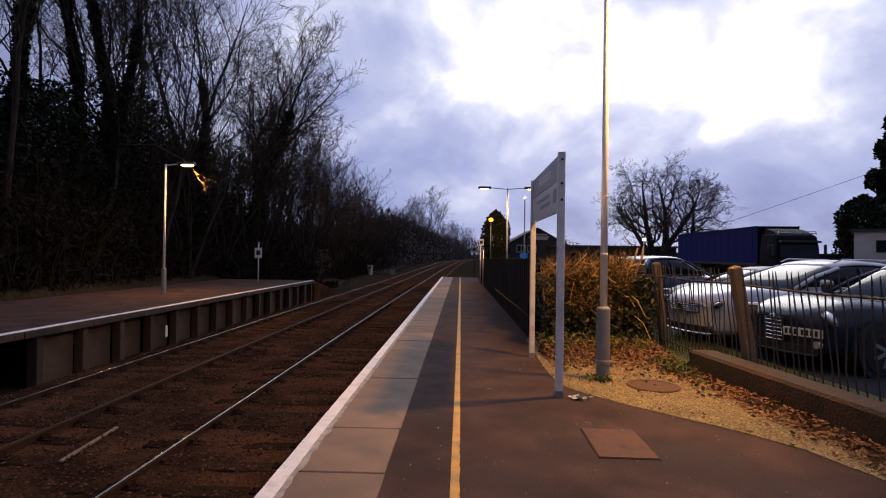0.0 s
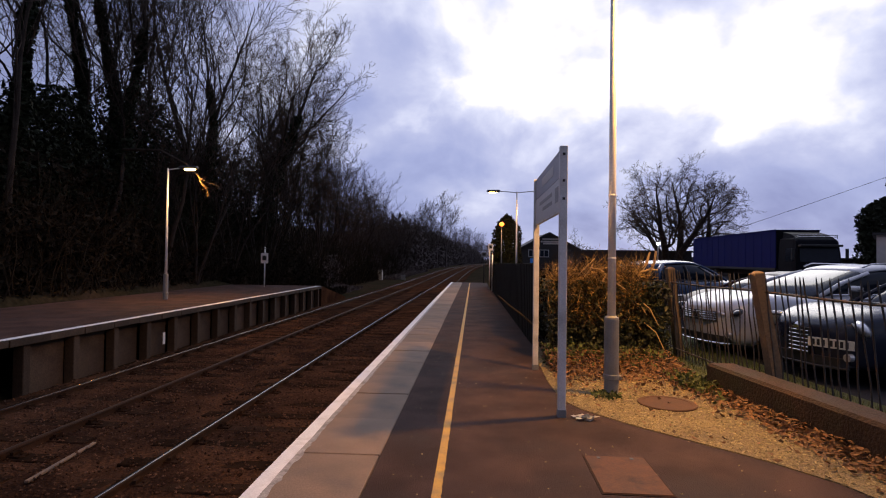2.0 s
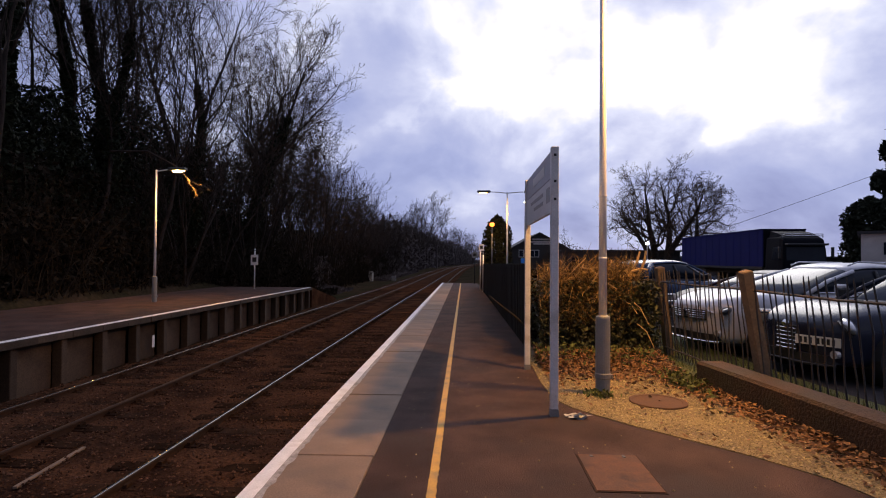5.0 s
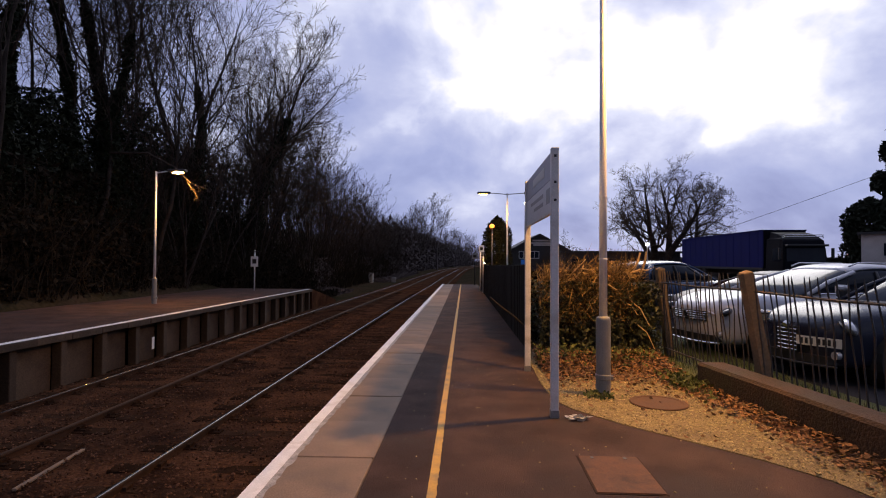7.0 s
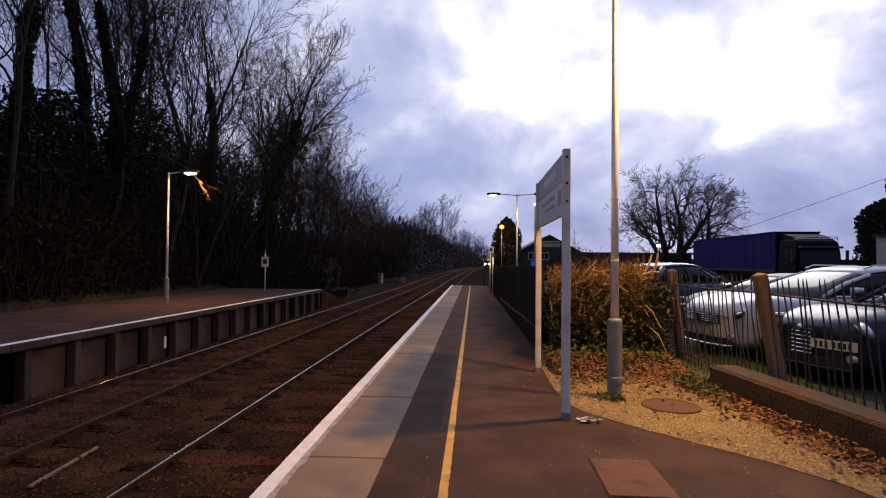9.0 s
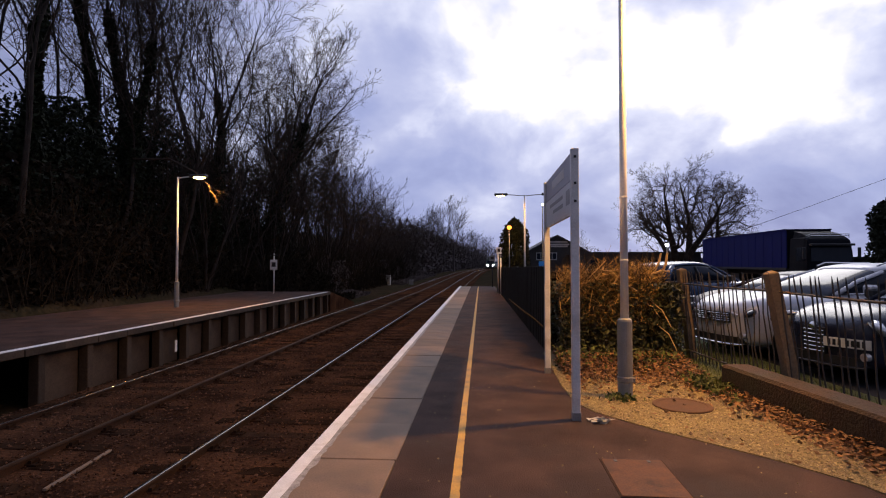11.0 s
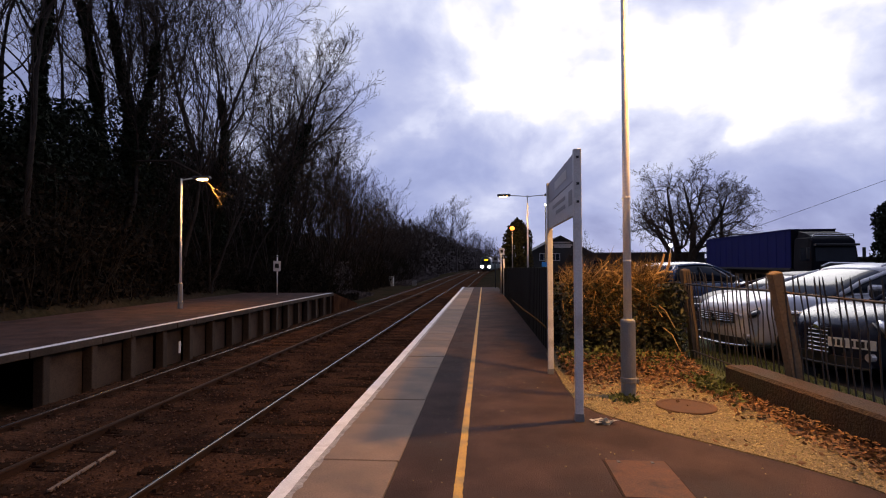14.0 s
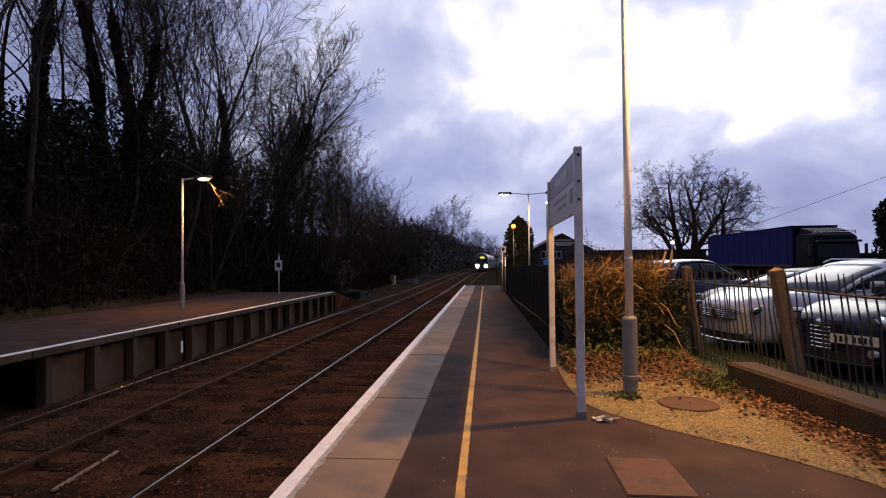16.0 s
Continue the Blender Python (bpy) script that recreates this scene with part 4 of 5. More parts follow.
    pts = []
    for k in range(15000):
        x, z = rng.uniform(-0.79, 0.95), rng.uniform(0, 1) ** 1.1 * 1.15
        y = -1.5 + abs(rng.normal(0, 0.25)) + (rng.uniform(0, 3.2) if rng.uniform() < 0.45 else 0)
        pts.append((x, y, z + 0.02))
    part("leaves", leaves("leaves", pts, 0.036, rng), M_HEDGE_LEAF, root, "dark green leaves low in the hedge")
    pts = [(rng.uniform(-0.78, 0.76), -1.5 + abs(rng.normal(0, 0.2)), rng.uniform(0.45, 1.45)) for k in range(260)]
    part("dry_leaves", leaves("dry_leaves", pts, 0.022, rng), M_LEAF_LITTER, root, "dry brown leaves caught in the twigs")
    # dense filler leaves, their dark colour standing in for shade inside the hedge
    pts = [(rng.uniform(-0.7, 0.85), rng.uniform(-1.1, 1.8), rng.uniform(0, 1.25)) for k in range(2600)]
    part("inner_growth", leaves("inner_growth", pts, 0.11, rng), M_SCRUB, root, "dense inner growth, dark for the shade inside")


make_hedge()
rng = np.random.default_rng(31)
pts = []
while len(pts) < 12000:
    u = rng.uniform()
    if u < 0.66:
        x, y = rng.uniform(2.42, 4.35), 8.85 - abs(rng.normal(0, 0.72))
        z = 0.03 + max(0, (y - 7.4)) * 0.09 * rng.uniform(0, 1.6)
    elif u < 0.92:
        y = rng.uniform(2.6, 8.0)
        x = wx(y) - abs(rng.normal(0, 0.16)) - 0.01
        z = 0.025 + 0.07 * max(0, 0.2 - (wx(y) - x)) * rng.uniform(0, 5)
    else:
        x, y = rng.uniform(2.5, 4.4), rng.uniform(3.0, 8.2)
        z = 0.022
        if rng.uniform() < 0.85:
            continue
    if inside(x, y, gout):
        pts.append((x, y, z))
tagged(part("fallen_leaves", leaves("fallen_leaves", pts, 0.027, rng, flat=0.7), M_LEAF_LITTER), "brown fallen leaves drifted against the hedge and wall", "leaves", kind="stuff")
pts = [(rng.normal(3.98, 0.1), rng.normal(7.1, 0.28), rng.uniform(0.01, 0.14)) for k in range(420)] + [(wx(y) - abs(rng.normal(0, 0.05)), y, rng.uniform(0.01, 0.09)) for y in rng.uniform(2.6, 3.9, 120)]
pts += [(rng.normal(2.86, 0.09), rng.normal(6.55, 0.06), rng.uniform(0.01, 0.07)) for k in range(90)]
pts += [(rng.uniform(2.4, 4.0), rng.normal(8.3, 0.2), rng.uniform(0.02, 0.3)) for k in range(700)]
tagged(part("weeds", leaves("weeds", pts, 0.03, rng), M_BLADE), "low green weeds and ivy at the wall foot", "weeds", kind="stuff")
# grass behind the railings
gv, gf = [], []
for k in range(7000):
    y = rng.uniform(2.5, 13)
    x = rng.uniform(wx(y) + 0.34, 5.5)
    h, a = rng.uniform(0.03, 0.11), rng.uniform(0, 6.28)
    i = len(gv)
    gv += [(x - 0.004 * math.cos(a), y - 0.004 * math.sin(a), -0.01), (x + 0.004 * math.cos(a), y + 0.004 * math.sin(a), -0.01), (x + rng.normal(0, 0.02), y + rng.normal(0, 0.02), h)]
    gf.append((i, i + 1, i + 2))
tagged(part("grass_blades", raw("grass_blades", gv, gf), M_BLADE), "short rough grass behind the railings", "grass", kind="stuff")
# specks on the platform
pts = np.stack([rng.uniform(0.75, 4.0, 260), rng.uniform(2.8, 9, 260), np.full(260, 0.003)], 1)
pts = [p for p in pts.tolist() if not inside(p[0], p[1], gout) and (p[0] < 2.3 or p[1] < 5.4)]
tagged(part("grit", chips("grit", pts, rng.uniform(0.003, 0.009, len(pts)), rng), M_PEBBLE), "pale grit scattered on the tarmac", "grit", kind="stuff")
lrng = np.random.default_rng(2)
lit = tagged(part("crumpled_litter", leaves("crumpled_litter", [(lrng.normal(0, 0.05), lrng.normal(0, 0.025), abs(lrng.normal(0, 0.008)) + 0.008) for k in range(22)], 0.05, lrng, flat=0.8), M_CABINET), "small pale crumpled litter beside the sign post", "litter")
lit.location = (2.47, 5.72, 0.0)


# ---- cars ----
def loft(rings, close_ends=True):
    bm = bmesh.new()
    vr = [[bm.verts.new(p) for p in r] for r in rings]
    n = len(rings[0])
    for a, b in zip(vr, vr[1:]):
        for k in range(n):
            bm.faces.new((a[k], b[k], b[(k + 1) % n], a[(k + 1) % n]))
    if close_ends:
        bm.faces.new(vr[0])
        bm.faces.new(vr[-1][::-1])
    bmesh.ops.recalc_face_normals(bm, faces=bm.faces)
    return bm


def pane(points, t=0.006):
    """A thin pane through the points, given in order."""
    bm = bmesh.new()
    pts = [Vector(p) for p in points]
    nrm = (pts[1] - pts[0]).cross(pts[2] - pts[0]).normalized()
    a = [bm.verts.new(p + nrm * t) for p in pts]
    b = [bm.verts.new(p - nrm * t) for p in pts]
    bm.faces.new(a)
    bm.faces.new(b[::-1])
    n = len(pts)
    for i in range(n):
        bm.faces.new((a[i], b[i], b[(i + 1) % n], a[(i + 1) % n]))
    bmesh.ops.recalc_face_normals(bm, faces=bm.faces)
    return bm


def soften(ob, levels=2):
    md = ob.modifiers.new("soft", "SUBSURF")
    md.levels = md.render_levels = levels


def make_car(m, words, paint, L, W, H, belt, nose, wheel_r, suv=False, plate=True, shield=False, back=0.0):
    root = empty("parked_car", m)
    tagged(root, words, "car", group="cars parked along the fence")
    h, k = W / 2, L / 4.2
    rake = 0.34 if suv else 0.0
    b = belt
    st = [(0.0, 0.3, 0.36, 0.50, nose - 0.22), (0.05, 0.55, 0.26, 0.51, nose - 0.15), (0.17, 0.76, 0.2, 0.53, nose - 0.08), (0.4, 0.91, 0.19, 0.57, nose - 0.0), (0.8, 0.985, 0.18, 0.6, nose + 0.08), (1.2, 1.0, 0.18, 0.62, b - 0.06), (1.55, 1.0, 0.18, 0.63, b - 0.02),
          (2.1, 1.0, 0.18, 0.64, b), (3.1, 1.0, 0.18, 0.66, b + 0.02), (3.75, 0.97, 0.2, 0.66, b + 0.02), (4.08, 0.9, 0.26, 0.64, b - 0.03), (4.2, 0.78, 0.34, 0.6, b - 0.14)]
    rings = []
    for x, w, lo, mid, top in st:
        hw = h * w
        half = [(0.0, top + 0.035), (hw * 0.55, top + 0.03), (hw * 0.86, top), (hw * 0.98, top - 0.1), (hw, mid), (hw * 0.97, lo + 0.12), (hw * 0.88, lo), (0.0, lo)]
        rings.append([(x * k, y, z) for y, z in half] + [(x * k, -y, z) for y, z in half[-2:0:-1]])
    body = part("body", loft(rings), paint, root, smooth=True)
    soften(body)
    gs = [(1.32 + back, 0.84, 0.8, b - 0.06), (1.5 + back, 0.86, 0.76, b + 0.13), (1.82 + back + rake * 0.4, 0.88, 0.70, b + (H - b) * 0.62), (2.1 + back + rake * 0.6, 0.9, 0.67, H - 0.05), (2.5 + back + rake * 0.6, 0.9, 0.67, H), (3.1, 0.9, 0.67, H - 0.02), (3.6, 0.88, 0.66, H - 0.07), (3.95, 0.86, 0.72, b + (H - b) * 0.45), (4.1, 0.82, 0.8, b - 0.06)]
    rings = []
    for x, wb, wt, z in gs:
        half = [(0.0, z + 0.012), (h * wt * 0.6, z + 0.008), (h * wt * 0.93, z - 0.02), (h * (wt + (wb - wt) * 0.25), z - (z - b + 0.08) * 0.25), (h * wb, b - 0.08)]
        rings.append([(x * k, y, zz) for y, zz in half] + [(x * k, -y, zz) for y, zz in half[::-1] if y > 0])
    cabin = part("window_glass", loft(rings), M_GLASS, root, "dark glass all round", smooth=True)
    soften(cabin)
    rr = []
    for x, wt, z in ((1.99 + back + rake * 0.6, 0.62, H - 0.085), (2.11 + back + rake * 0.6, 0.66, H - 0.028), (2.5 + back + rake * 0.6, 0.68, H + 0.018), (3.1, 0.68, H - 0.002), (3.56, 0.66, H - 0.05), (3.72, 0.64, H - 0.13)):
        half = [(0.0, z + 0.014), (h * wt * 0.6, z + 0.01), (h * wt * 0.95, z - 0.016), (h * (wt + 0.045), z - 0.085), (h * wt * 0.8, z - 0.09)]
        rr.append([(x * k, y, zz) for y, zz in half] + [(x * k, -y, zz) for y, zz in half[::-1] if y > 0])
    roof = part("roof", loft(rr), paint, root, smooth=True)
    soften(roof)
    for s in (-1, 1):
        def sp(x, f):
            return (x * k, s * h * (0.915 - 0.215 * f), b + 0.03 + (H - 0.14 - b) * f)
        for pts, r in (([sp(1.34 + back, -0.1), sp(1.7 + back + rake * 0.3, 0.5), sp(2.11 + back + rake * 0.6, 0.97)], 0.034), ([sp(2.68, -0.1), sp(2.68, 0.5), sp(2.7, 0.97)], 0.03), ([sp(3.86, -0.1), sp(3.72, 0.5), sp(3.5, 0.95)], 0.075)):
            part("pillar", tube(pts, r, 8), paint if r != 0.03 else M_TRIM, root, smooth=True)
        part("window_trim", tube([sp(1.55, -0.06), sp(2.5, -0.05), sp(3.75, 0.0)], 0.012, 6), M_CHROME if suv else M_TRIM, root)
        mir = part("wing_mirror", box(-0.06, 0.06, -0.1, 0.1, -0.07, 0.08, 0.03), paint if suv else M_TRIM, root)
        mir.location = (1.8 * k, s * (h + 0.06), b + 0.08)
        for x in (0.82, 3.42):
            part("wheel_arch", tube([(x * k, s * (h - 0.28), wheel_r), (x * k, s * (h + 0.004), wheel_r)], wheel_r + 0.07, 24), M_TRIM, root)
            wh = part("wheel", tube_profile([(wheel_r * 0.66, -0.1), (wheel_r * 0.96, -0.09), (wheel_r, -0.05), (wheel_r, 0.05), (wheel_r * 0.96, 0.09), (wheel_r * 0.68, 0.1)], 28), M_TYRE, root, "black tyre")
            wh.matrix_basis = pose(x * k, s * (h - 0.07), wheel_r, 90)
            zo = -0.112 if s > 0 else 0.112
            rim = bmesh.new()
            add_tube(rim, [(0, 0, zo - 0.006), (0, 0, zo)], wheel_r * 0.16, 12)
            for i in range(7):
                a = 2 * math.pi * i / 7
                add_box(rim, 0.02, wheel_r * 0.67, -0.022, 0.022, zo - 0.01, zo + 0.002, Matrix.Rotation(a, 4, "Z"))
            part("rim", rim, M_ALLOY, wh, "spoked alloy rim")
        bm = bmesh.new()
        bmesh.ops.create_uvsphere(bm, u_segments=18, v_segments=12, radius=1.0)
        if suv:
            bmesh.ops.transform(bm, matrix=pose(0.2 * k, s * h * 0.7, nose - 0.21, 0, -30, s * 38) @ Matrix.Diagonal((0.1, 0.27, 0.06, 1)), verts=bm.verts)
            hl = part("headlight", bm, M_GLASS, root, "slim dark headlight", smooth=True)
            part("running_light", tube([(0.02 * k, s * h * 0.5, nose - 0.21), (0.07 * k, s * h * 0.6, nose - 0.25)], 0.018, 8), M_LENS, hl, "bright lamp strip")
            part("running_light", tube([(0.14 * k, s * h * 0.74, nose - 0.19), (0.16 * k, s * h * 0.77, nose - 0.22)], 0.014, 8), M_LENS, hl, "bright lamp strip")
        else:
            bmesh.ops.transform(bm, matrix=pose(0.24 * k, s * h * 0.74, nose - 0.16, 0, -35, s * 42) @ Matrix.Diagonal((0.07, 0.29, 0.115, 1)), verts=bm.verts)
            hl = part("headlight", bm, M_LENS, root, "clear oval headlight", smooth=True)
            part("headlight_surround", tube([Vector((0.24 * k, s * h * 0.74, nose - 0.16)) + (pose(0, 0, 0, 0, -35, s * 42) @ Vector((-0.05, 0.27 * math.cos(a), 0.105 * math.sin(a)))) for a in [math.pi * q / 10 for q in range(21)]], 0.012, 6), M_TRIM, hl)
        part("fog_lamp", tube([(0.04 * k, s * h * 0.72, 0.38), (0.1 * k, s * h * 0.72, 0.38)], 0.05, 12), M_LENS, root)
    if shield:
        gr = part("grille", prism([(0.12, -0.13), (0.12, 0.13), (-0.03, 0.16), (-0.045, 0.0), (-0.03, -0.16)][::-1], 0.34, nose - 0.2), M_TRIM, root, "dark shield-shaped grille")
        for i in range(6):
            z = 0.38 + i * (nose - 0.62) / 5
            part("grille_bar", tube([(-0.033, -0.155, z), (-0.05, 0.0, z), (-0.033, 0.155, z)], 0.007, 6), M_CHROME, gr)
        part("badge", tube([(-0.06, 0, nose - 0.2), (-0.02, 0, nose - 0.17)], 0.045, 14), M_CHROME, gr)
    else:
        gr = part("grille", prism([(0.2, -h * 0.5), (0.2, h * 0.5), (0.03, h * 0.47), (-0.028, h * 0.24), (-0.03, -h * 0.24), (0.03, -h * 0.47)][::-1], nose - 0.37, nose - 0.21), M_TRIM, root, "dark front grille")
        for z in (nose - 0.34, nose - 0.305, nose - 0.27, nose - 0.235):
            part("grille_bar", tube([(0.025, -h * 0.46, z), (-0.032, -h * 0.23, z), (-0.034, h * 0.23, z), (0.025, h * 0.46, z)], 0.007, 6), M_CHROME, gr)
        part("badge", tube([(-0.05, 0, nose - 0.28), (-0.028, 0, nose - 0.28)], 0.055, 14), M_CHROME, gr)
    lo = part("lower_intake", prism([(0.3, -h * 0.7), (0.3, h * 0.7), (0.06, h * 0.6), (-0.015, h * 0.3), (-0.015, -h * 0.3), (0.06, -h * 0.6)][::-1], 0.25, 0.35), M_TRIM, root)
    part("bumper_strip", tube([(0.1, -h * 0.7, 0.235), (0.04, -h * 0.58, 0.23), (-0.03, -h * 0.28, 0.228), (-0.03, h * 0.28, 0.228), (0.04, h * 0.58, 0.23), (0.1, h * 0.7, 0.235)], 0.016, 6), M_CHROME if suv else M_TRIM, lo)
    if plate:
        pl = part("number_plate", box(-0.006, 0.006, -0.26, 0.26, -0.057, 0.057, 0.002), M_PLATE, root, "pale number plate")
        pl.matrix_basis = pose(0.03, -0.42, 0.52, 0, 0, 19)
        for i in range(7):
            y = -0.2 + 0.058 * i + (0.03 if i > 3 else 0)
            part("plate_bar", box(-0.0095, -0.0065, y, y + 0.034, -0.037, 0.037), M_BAR_BLACK, pl)
    for s in (-1, 1):
        part("door_handle", box(2.2 * k, 2.38 * k, s * (h + 0.004) - 0.012, s * (h + 0.004) + 0.012, b - 0.14, b - 0.11, 0.006), paint, root)
    if suv:
        for s in (-1, 1):
            part("roof_rail", tube([(2.3 * k, s * h * 0.63, H - 0.03), (2.45 * k, s * h * 0.64, H + 0.03), (3.3 * k, s * h * 0.64, H + 0.02), (3.45 * k, s * h * 0.63, H - 0.04)], 0.013, 6), M_CHROME, root)
    return root


YARD = -0.03
make_car(pose(5.66, 7.94, YARD, 0, 0, 12), "dark charcoal hatchback parked nose to the railings", M_BLACK_CAR, 4.25, 1.76, 1.46, 0.95, 0.88, 0.33, shield=True, back=0.3)
make_car(pose(5.12, 9.84, YARD, 0, 0, 12), "silver estate car with roof rails parked nose to the railings", M_SILVER, 4.6, 1.86, 1.47, 1.0, 0.93, 0.36, suv=True, plate=False)
make_car(pose(6.2, 12.9, YARD, 0, 0, 12), "dark maroon hatchback parked beside the silver car", M_MAROON, 4.1, 1.74, 1.29, 0.9, 0.8, 0.31, plate=False)
make_car(pose(9.2, 17.4, YARD, 0, 0, 208), "dark blue car parked facing the other cars", M_BLUE_CAR, 4.3, 1.8, 1.52, 1.0, 0.9, 0.33, plate=False)


# ---- lorry ----
def make_lorry():
    root = empty("articulated_lorry", pose(20.75, 32.1, YARD, 0, 0, -3.4))
    tagged(root, "articulated lorry with a dark cab and blue curtain-sided trailer", "lorry")
    trailer = part("trailer", box(-1.24, 1.24, 2.3, 16.8, 1.15, 3.52, 0.03), M_CURTAIN, root, "blue curtain-sided trailer")
    for s in (-1, 1):
        part("roof_edge", box(s * 1.25 - 0.03, s * 1.25 + 0.03, 2.28, 16.82, 3.46, 3.53), M_CURTAIN, trailer)
        part("side_rail", box(s * 1.25 - 0.03, s * 1.25 + 0.03, 2.28, 16.82, 1.05, 1.2), M_TRIM, trailer)
        for i in range(12):
            y = 2.9 + 1.18 * i
            part("curtain_strap", box(s * 1.245 - 0.008, s * 1.245 + 0.008, y, y + 0.05, 1.2, 3.46), M_CURTAIN, trailer)
    st = [(0.0, 1.12, 0.55, 2.75), (0.08, 1.2, 0.45, 2.86), (0.5, 1.23, 0.45, 2.98), (2.0, 1.23, 0.45, 3.0)]
    rings = [[(-w, y, lo), (w, y, lo), (w, y, 1.5), (w * 0.97, y + 0.06 * (y < 0.1), 2.2), (w * 0.93, y + 0.16 * (y < 0.1), hi - 0.1), (w * 0.8, y + 0.2 * (y < 0.1), hi), (-w * 0.8, y + 0.2 * (y < 0.1), hi), (-w * 0.93, y + 0.16 * (y < 0.1), hi - 0.1), (-w * 0.97, y + 0.06 * (y < 0.1), 2.2), (-w, y, 1.5)] for y, w, lo, hi in st]
    part("headboard", box(-1.22, 1.22, 2.25, 2.297, 1.15, 3.5, 0.01), M_CAB, trailer, "dark trailer headboard")
    part("wind_deflector", loft([[(-1.05, y, 2.96), (1.05, y, 2.96), (0.98, y, z), (-0.98, y, z)] for y, z in ((0.55, 3.0), (1.1, 3.2), (1.9, 3.34))]), M_CAB, root, "raised roof wind deflector")
    cab = part("cab", loft(rings), M_CAB, root, "dark driver's cab")
    part("windscreen", pane([(-1.05, -0.02, 1.58), (1.05, -0.02, 1.58), (1.0, 0.1, 2.4), (-1.0, 0.1, 2.4)], 0.03), M_GLASS, cab)
    part("sun_visor", box(-1.1, 1.1, -0.28, 0.05, 2.44, 2.56, 0.02), M_TRIM, cab)
    for z in (3.0, 3.1):
        part("roof_light_bar", tube([(-1.1, 0.3, z - 0.08), (-1.0, 0.12, z), (1.0, 0.12, z), (1.1, 0.3, z - 0.08)], 0.025, 8), M_CHROME, cab)
    for s in (-1, 1):
        part("side_window", pane([(s * 1.24, 0.3, 1.6), (s * 1.24, 1.2, 1.6), (s * 1.2, 1.2, 2.35), (s * 1.2, 0.38, 2.35)], 0.015), M_GLASS, cab)
        part("mirror", box(s * 1.42 - 0.07, s * 1.42 + 0.07, -0.1, 0.02, 1.7, 2.35, 0.02), M_TRIM, cab)
        part("headlamp", box(s * 0.9 - 0.2, s * 0.9 + 0.2, -0.03, 0.05, 0.68, 0.88, 0.02), M_LENS, cab)
        for y in (0.75, 3.6, 11.8, 13.1, 14.4):
            part("wheel", tube([(s * 0.95, y, 0.5), (s * 1.24, y, 0.5)], 0.5, 20), M_TYRE, root, "black tyre")
    part("grille", box(-0.8, 0.8, -0.03, 0.03, 0.95, 1.42, 0.02), M_TRIM, cab)
    part("chassis", box(-0.5, 0.5, 1.0, 16.5, 0.7, 1.1), M_TRIM, root)
    part("bumper", box(-1.2, 1.2, -0.06, 0.3, 0.35, 0.62, 0.03), M_CAB, root)


make_lorry()


# ---- buildings ----
def gabled_building(m, w, d, eaves, ridge, words):
    root = empty("gabled_building", m)
    tagged(root, words, "building")
    bm = bmesh.new()
    out = [(-w / 2, -1.2), (w / 2, -1.2), (w / 2, eaves), (0, ridge), (-w / 2, eaves)]
    f = [bm.verts.new((x, 0, z)) for x, z in out]
    g = [bm.verts.new((x, d, z)) for x, z in out]
    bm.faces.new(f)
    bm.faces.new(g[::-1])
    for i in range(5):
        bm.faces.new((f[i], g[i], g[(i + 1) % 5], f[(i + 1) % 5]))
    bmesh.ops.recalc_face_normals(bm, faces=bm.faces)
    part("wall", bm, M_BRICK_DARK, root)
    for s in (-1, 1):
        part("roof", pane([(s * (w / 2 + 0.35), -0.3, eaves - 0.15), (0, -0.3, ridge + 0.12), (0, d + 0.3, ridge + 0.12), (s * (w / 2 + 0.35), d + 0.3, eaves - 0.15)], 0.08), M_ROOF, root)
    for z, x0, x1 in ((ridge - 0.8, -0.9, 1.3), (ridge - 1.12, -1.1, 1.5), (ridge - 1.36, -0.8, 1.3)):
        part("sign_board", box(x0, x1, -0.06, -0.01, z, z + 0.2), M_RENDER, root, "pale name board, unreadable")
    for x in (-2.6, -1.2):
        wd = part("window", box(x, x + 1.1, -0.05, -0.01, 1.9, 2.75), M_GLASS, root)
        for z in (1.85, 2.72):
            part("window_frame", box(x - 0.05, x + 1.15, -0.09, -0.052, z, z + 0.09), M_WINDOW_FRAME, wd)
        for xx in (x - 0.05, x + 0.5, x + 1.06):
            part("window_frame", box(xx, xx + 0.08, -0.085, -0.052, 1.9, 2.75), M_WINDOW_FRAME, wd)
    ch = part("chimney", box(w / 2 - 0.7, w / 2 - 0.2, d * 0.5, d * 0.5 + 0.6, eaves - 0.4, eaves + 1.1), M_BRICK_DARK, root)
    return root


gabled_building(pose(11.0, 70, 0.0), 7.2, 14, 2.95, 4.85, "dark single-storey gabled building with pale name boards")


def flat_building(m, w, d, h, material, words):
    root = empty("low_building", m)
    tagged(root, words, "building")
    part("wall", box(-w / 2, w / 2, 0, d, -1.0, h), material, root)
    part("roof", box(-w / 2 - 0.25, w / 2 + 0.25, -0.25, d + 0.25, h, h + 0.2), M_ROOF, root)
    k = int(w / 3.2)
    for i in range(k):
        x = -w / 2 + (i + 0.5) * w / k
        wd = part("window", box(x - 0.6, x + 0.6, -0.03, -0.004, h - 1.7, h - 0.7), M_GLASS, root)
        part("window_frame", box(x - 0.66, x + 0.66, -0.06, -0.032, h - 1.76, h - 1.68), M_WINDOW_FRAME, wd)


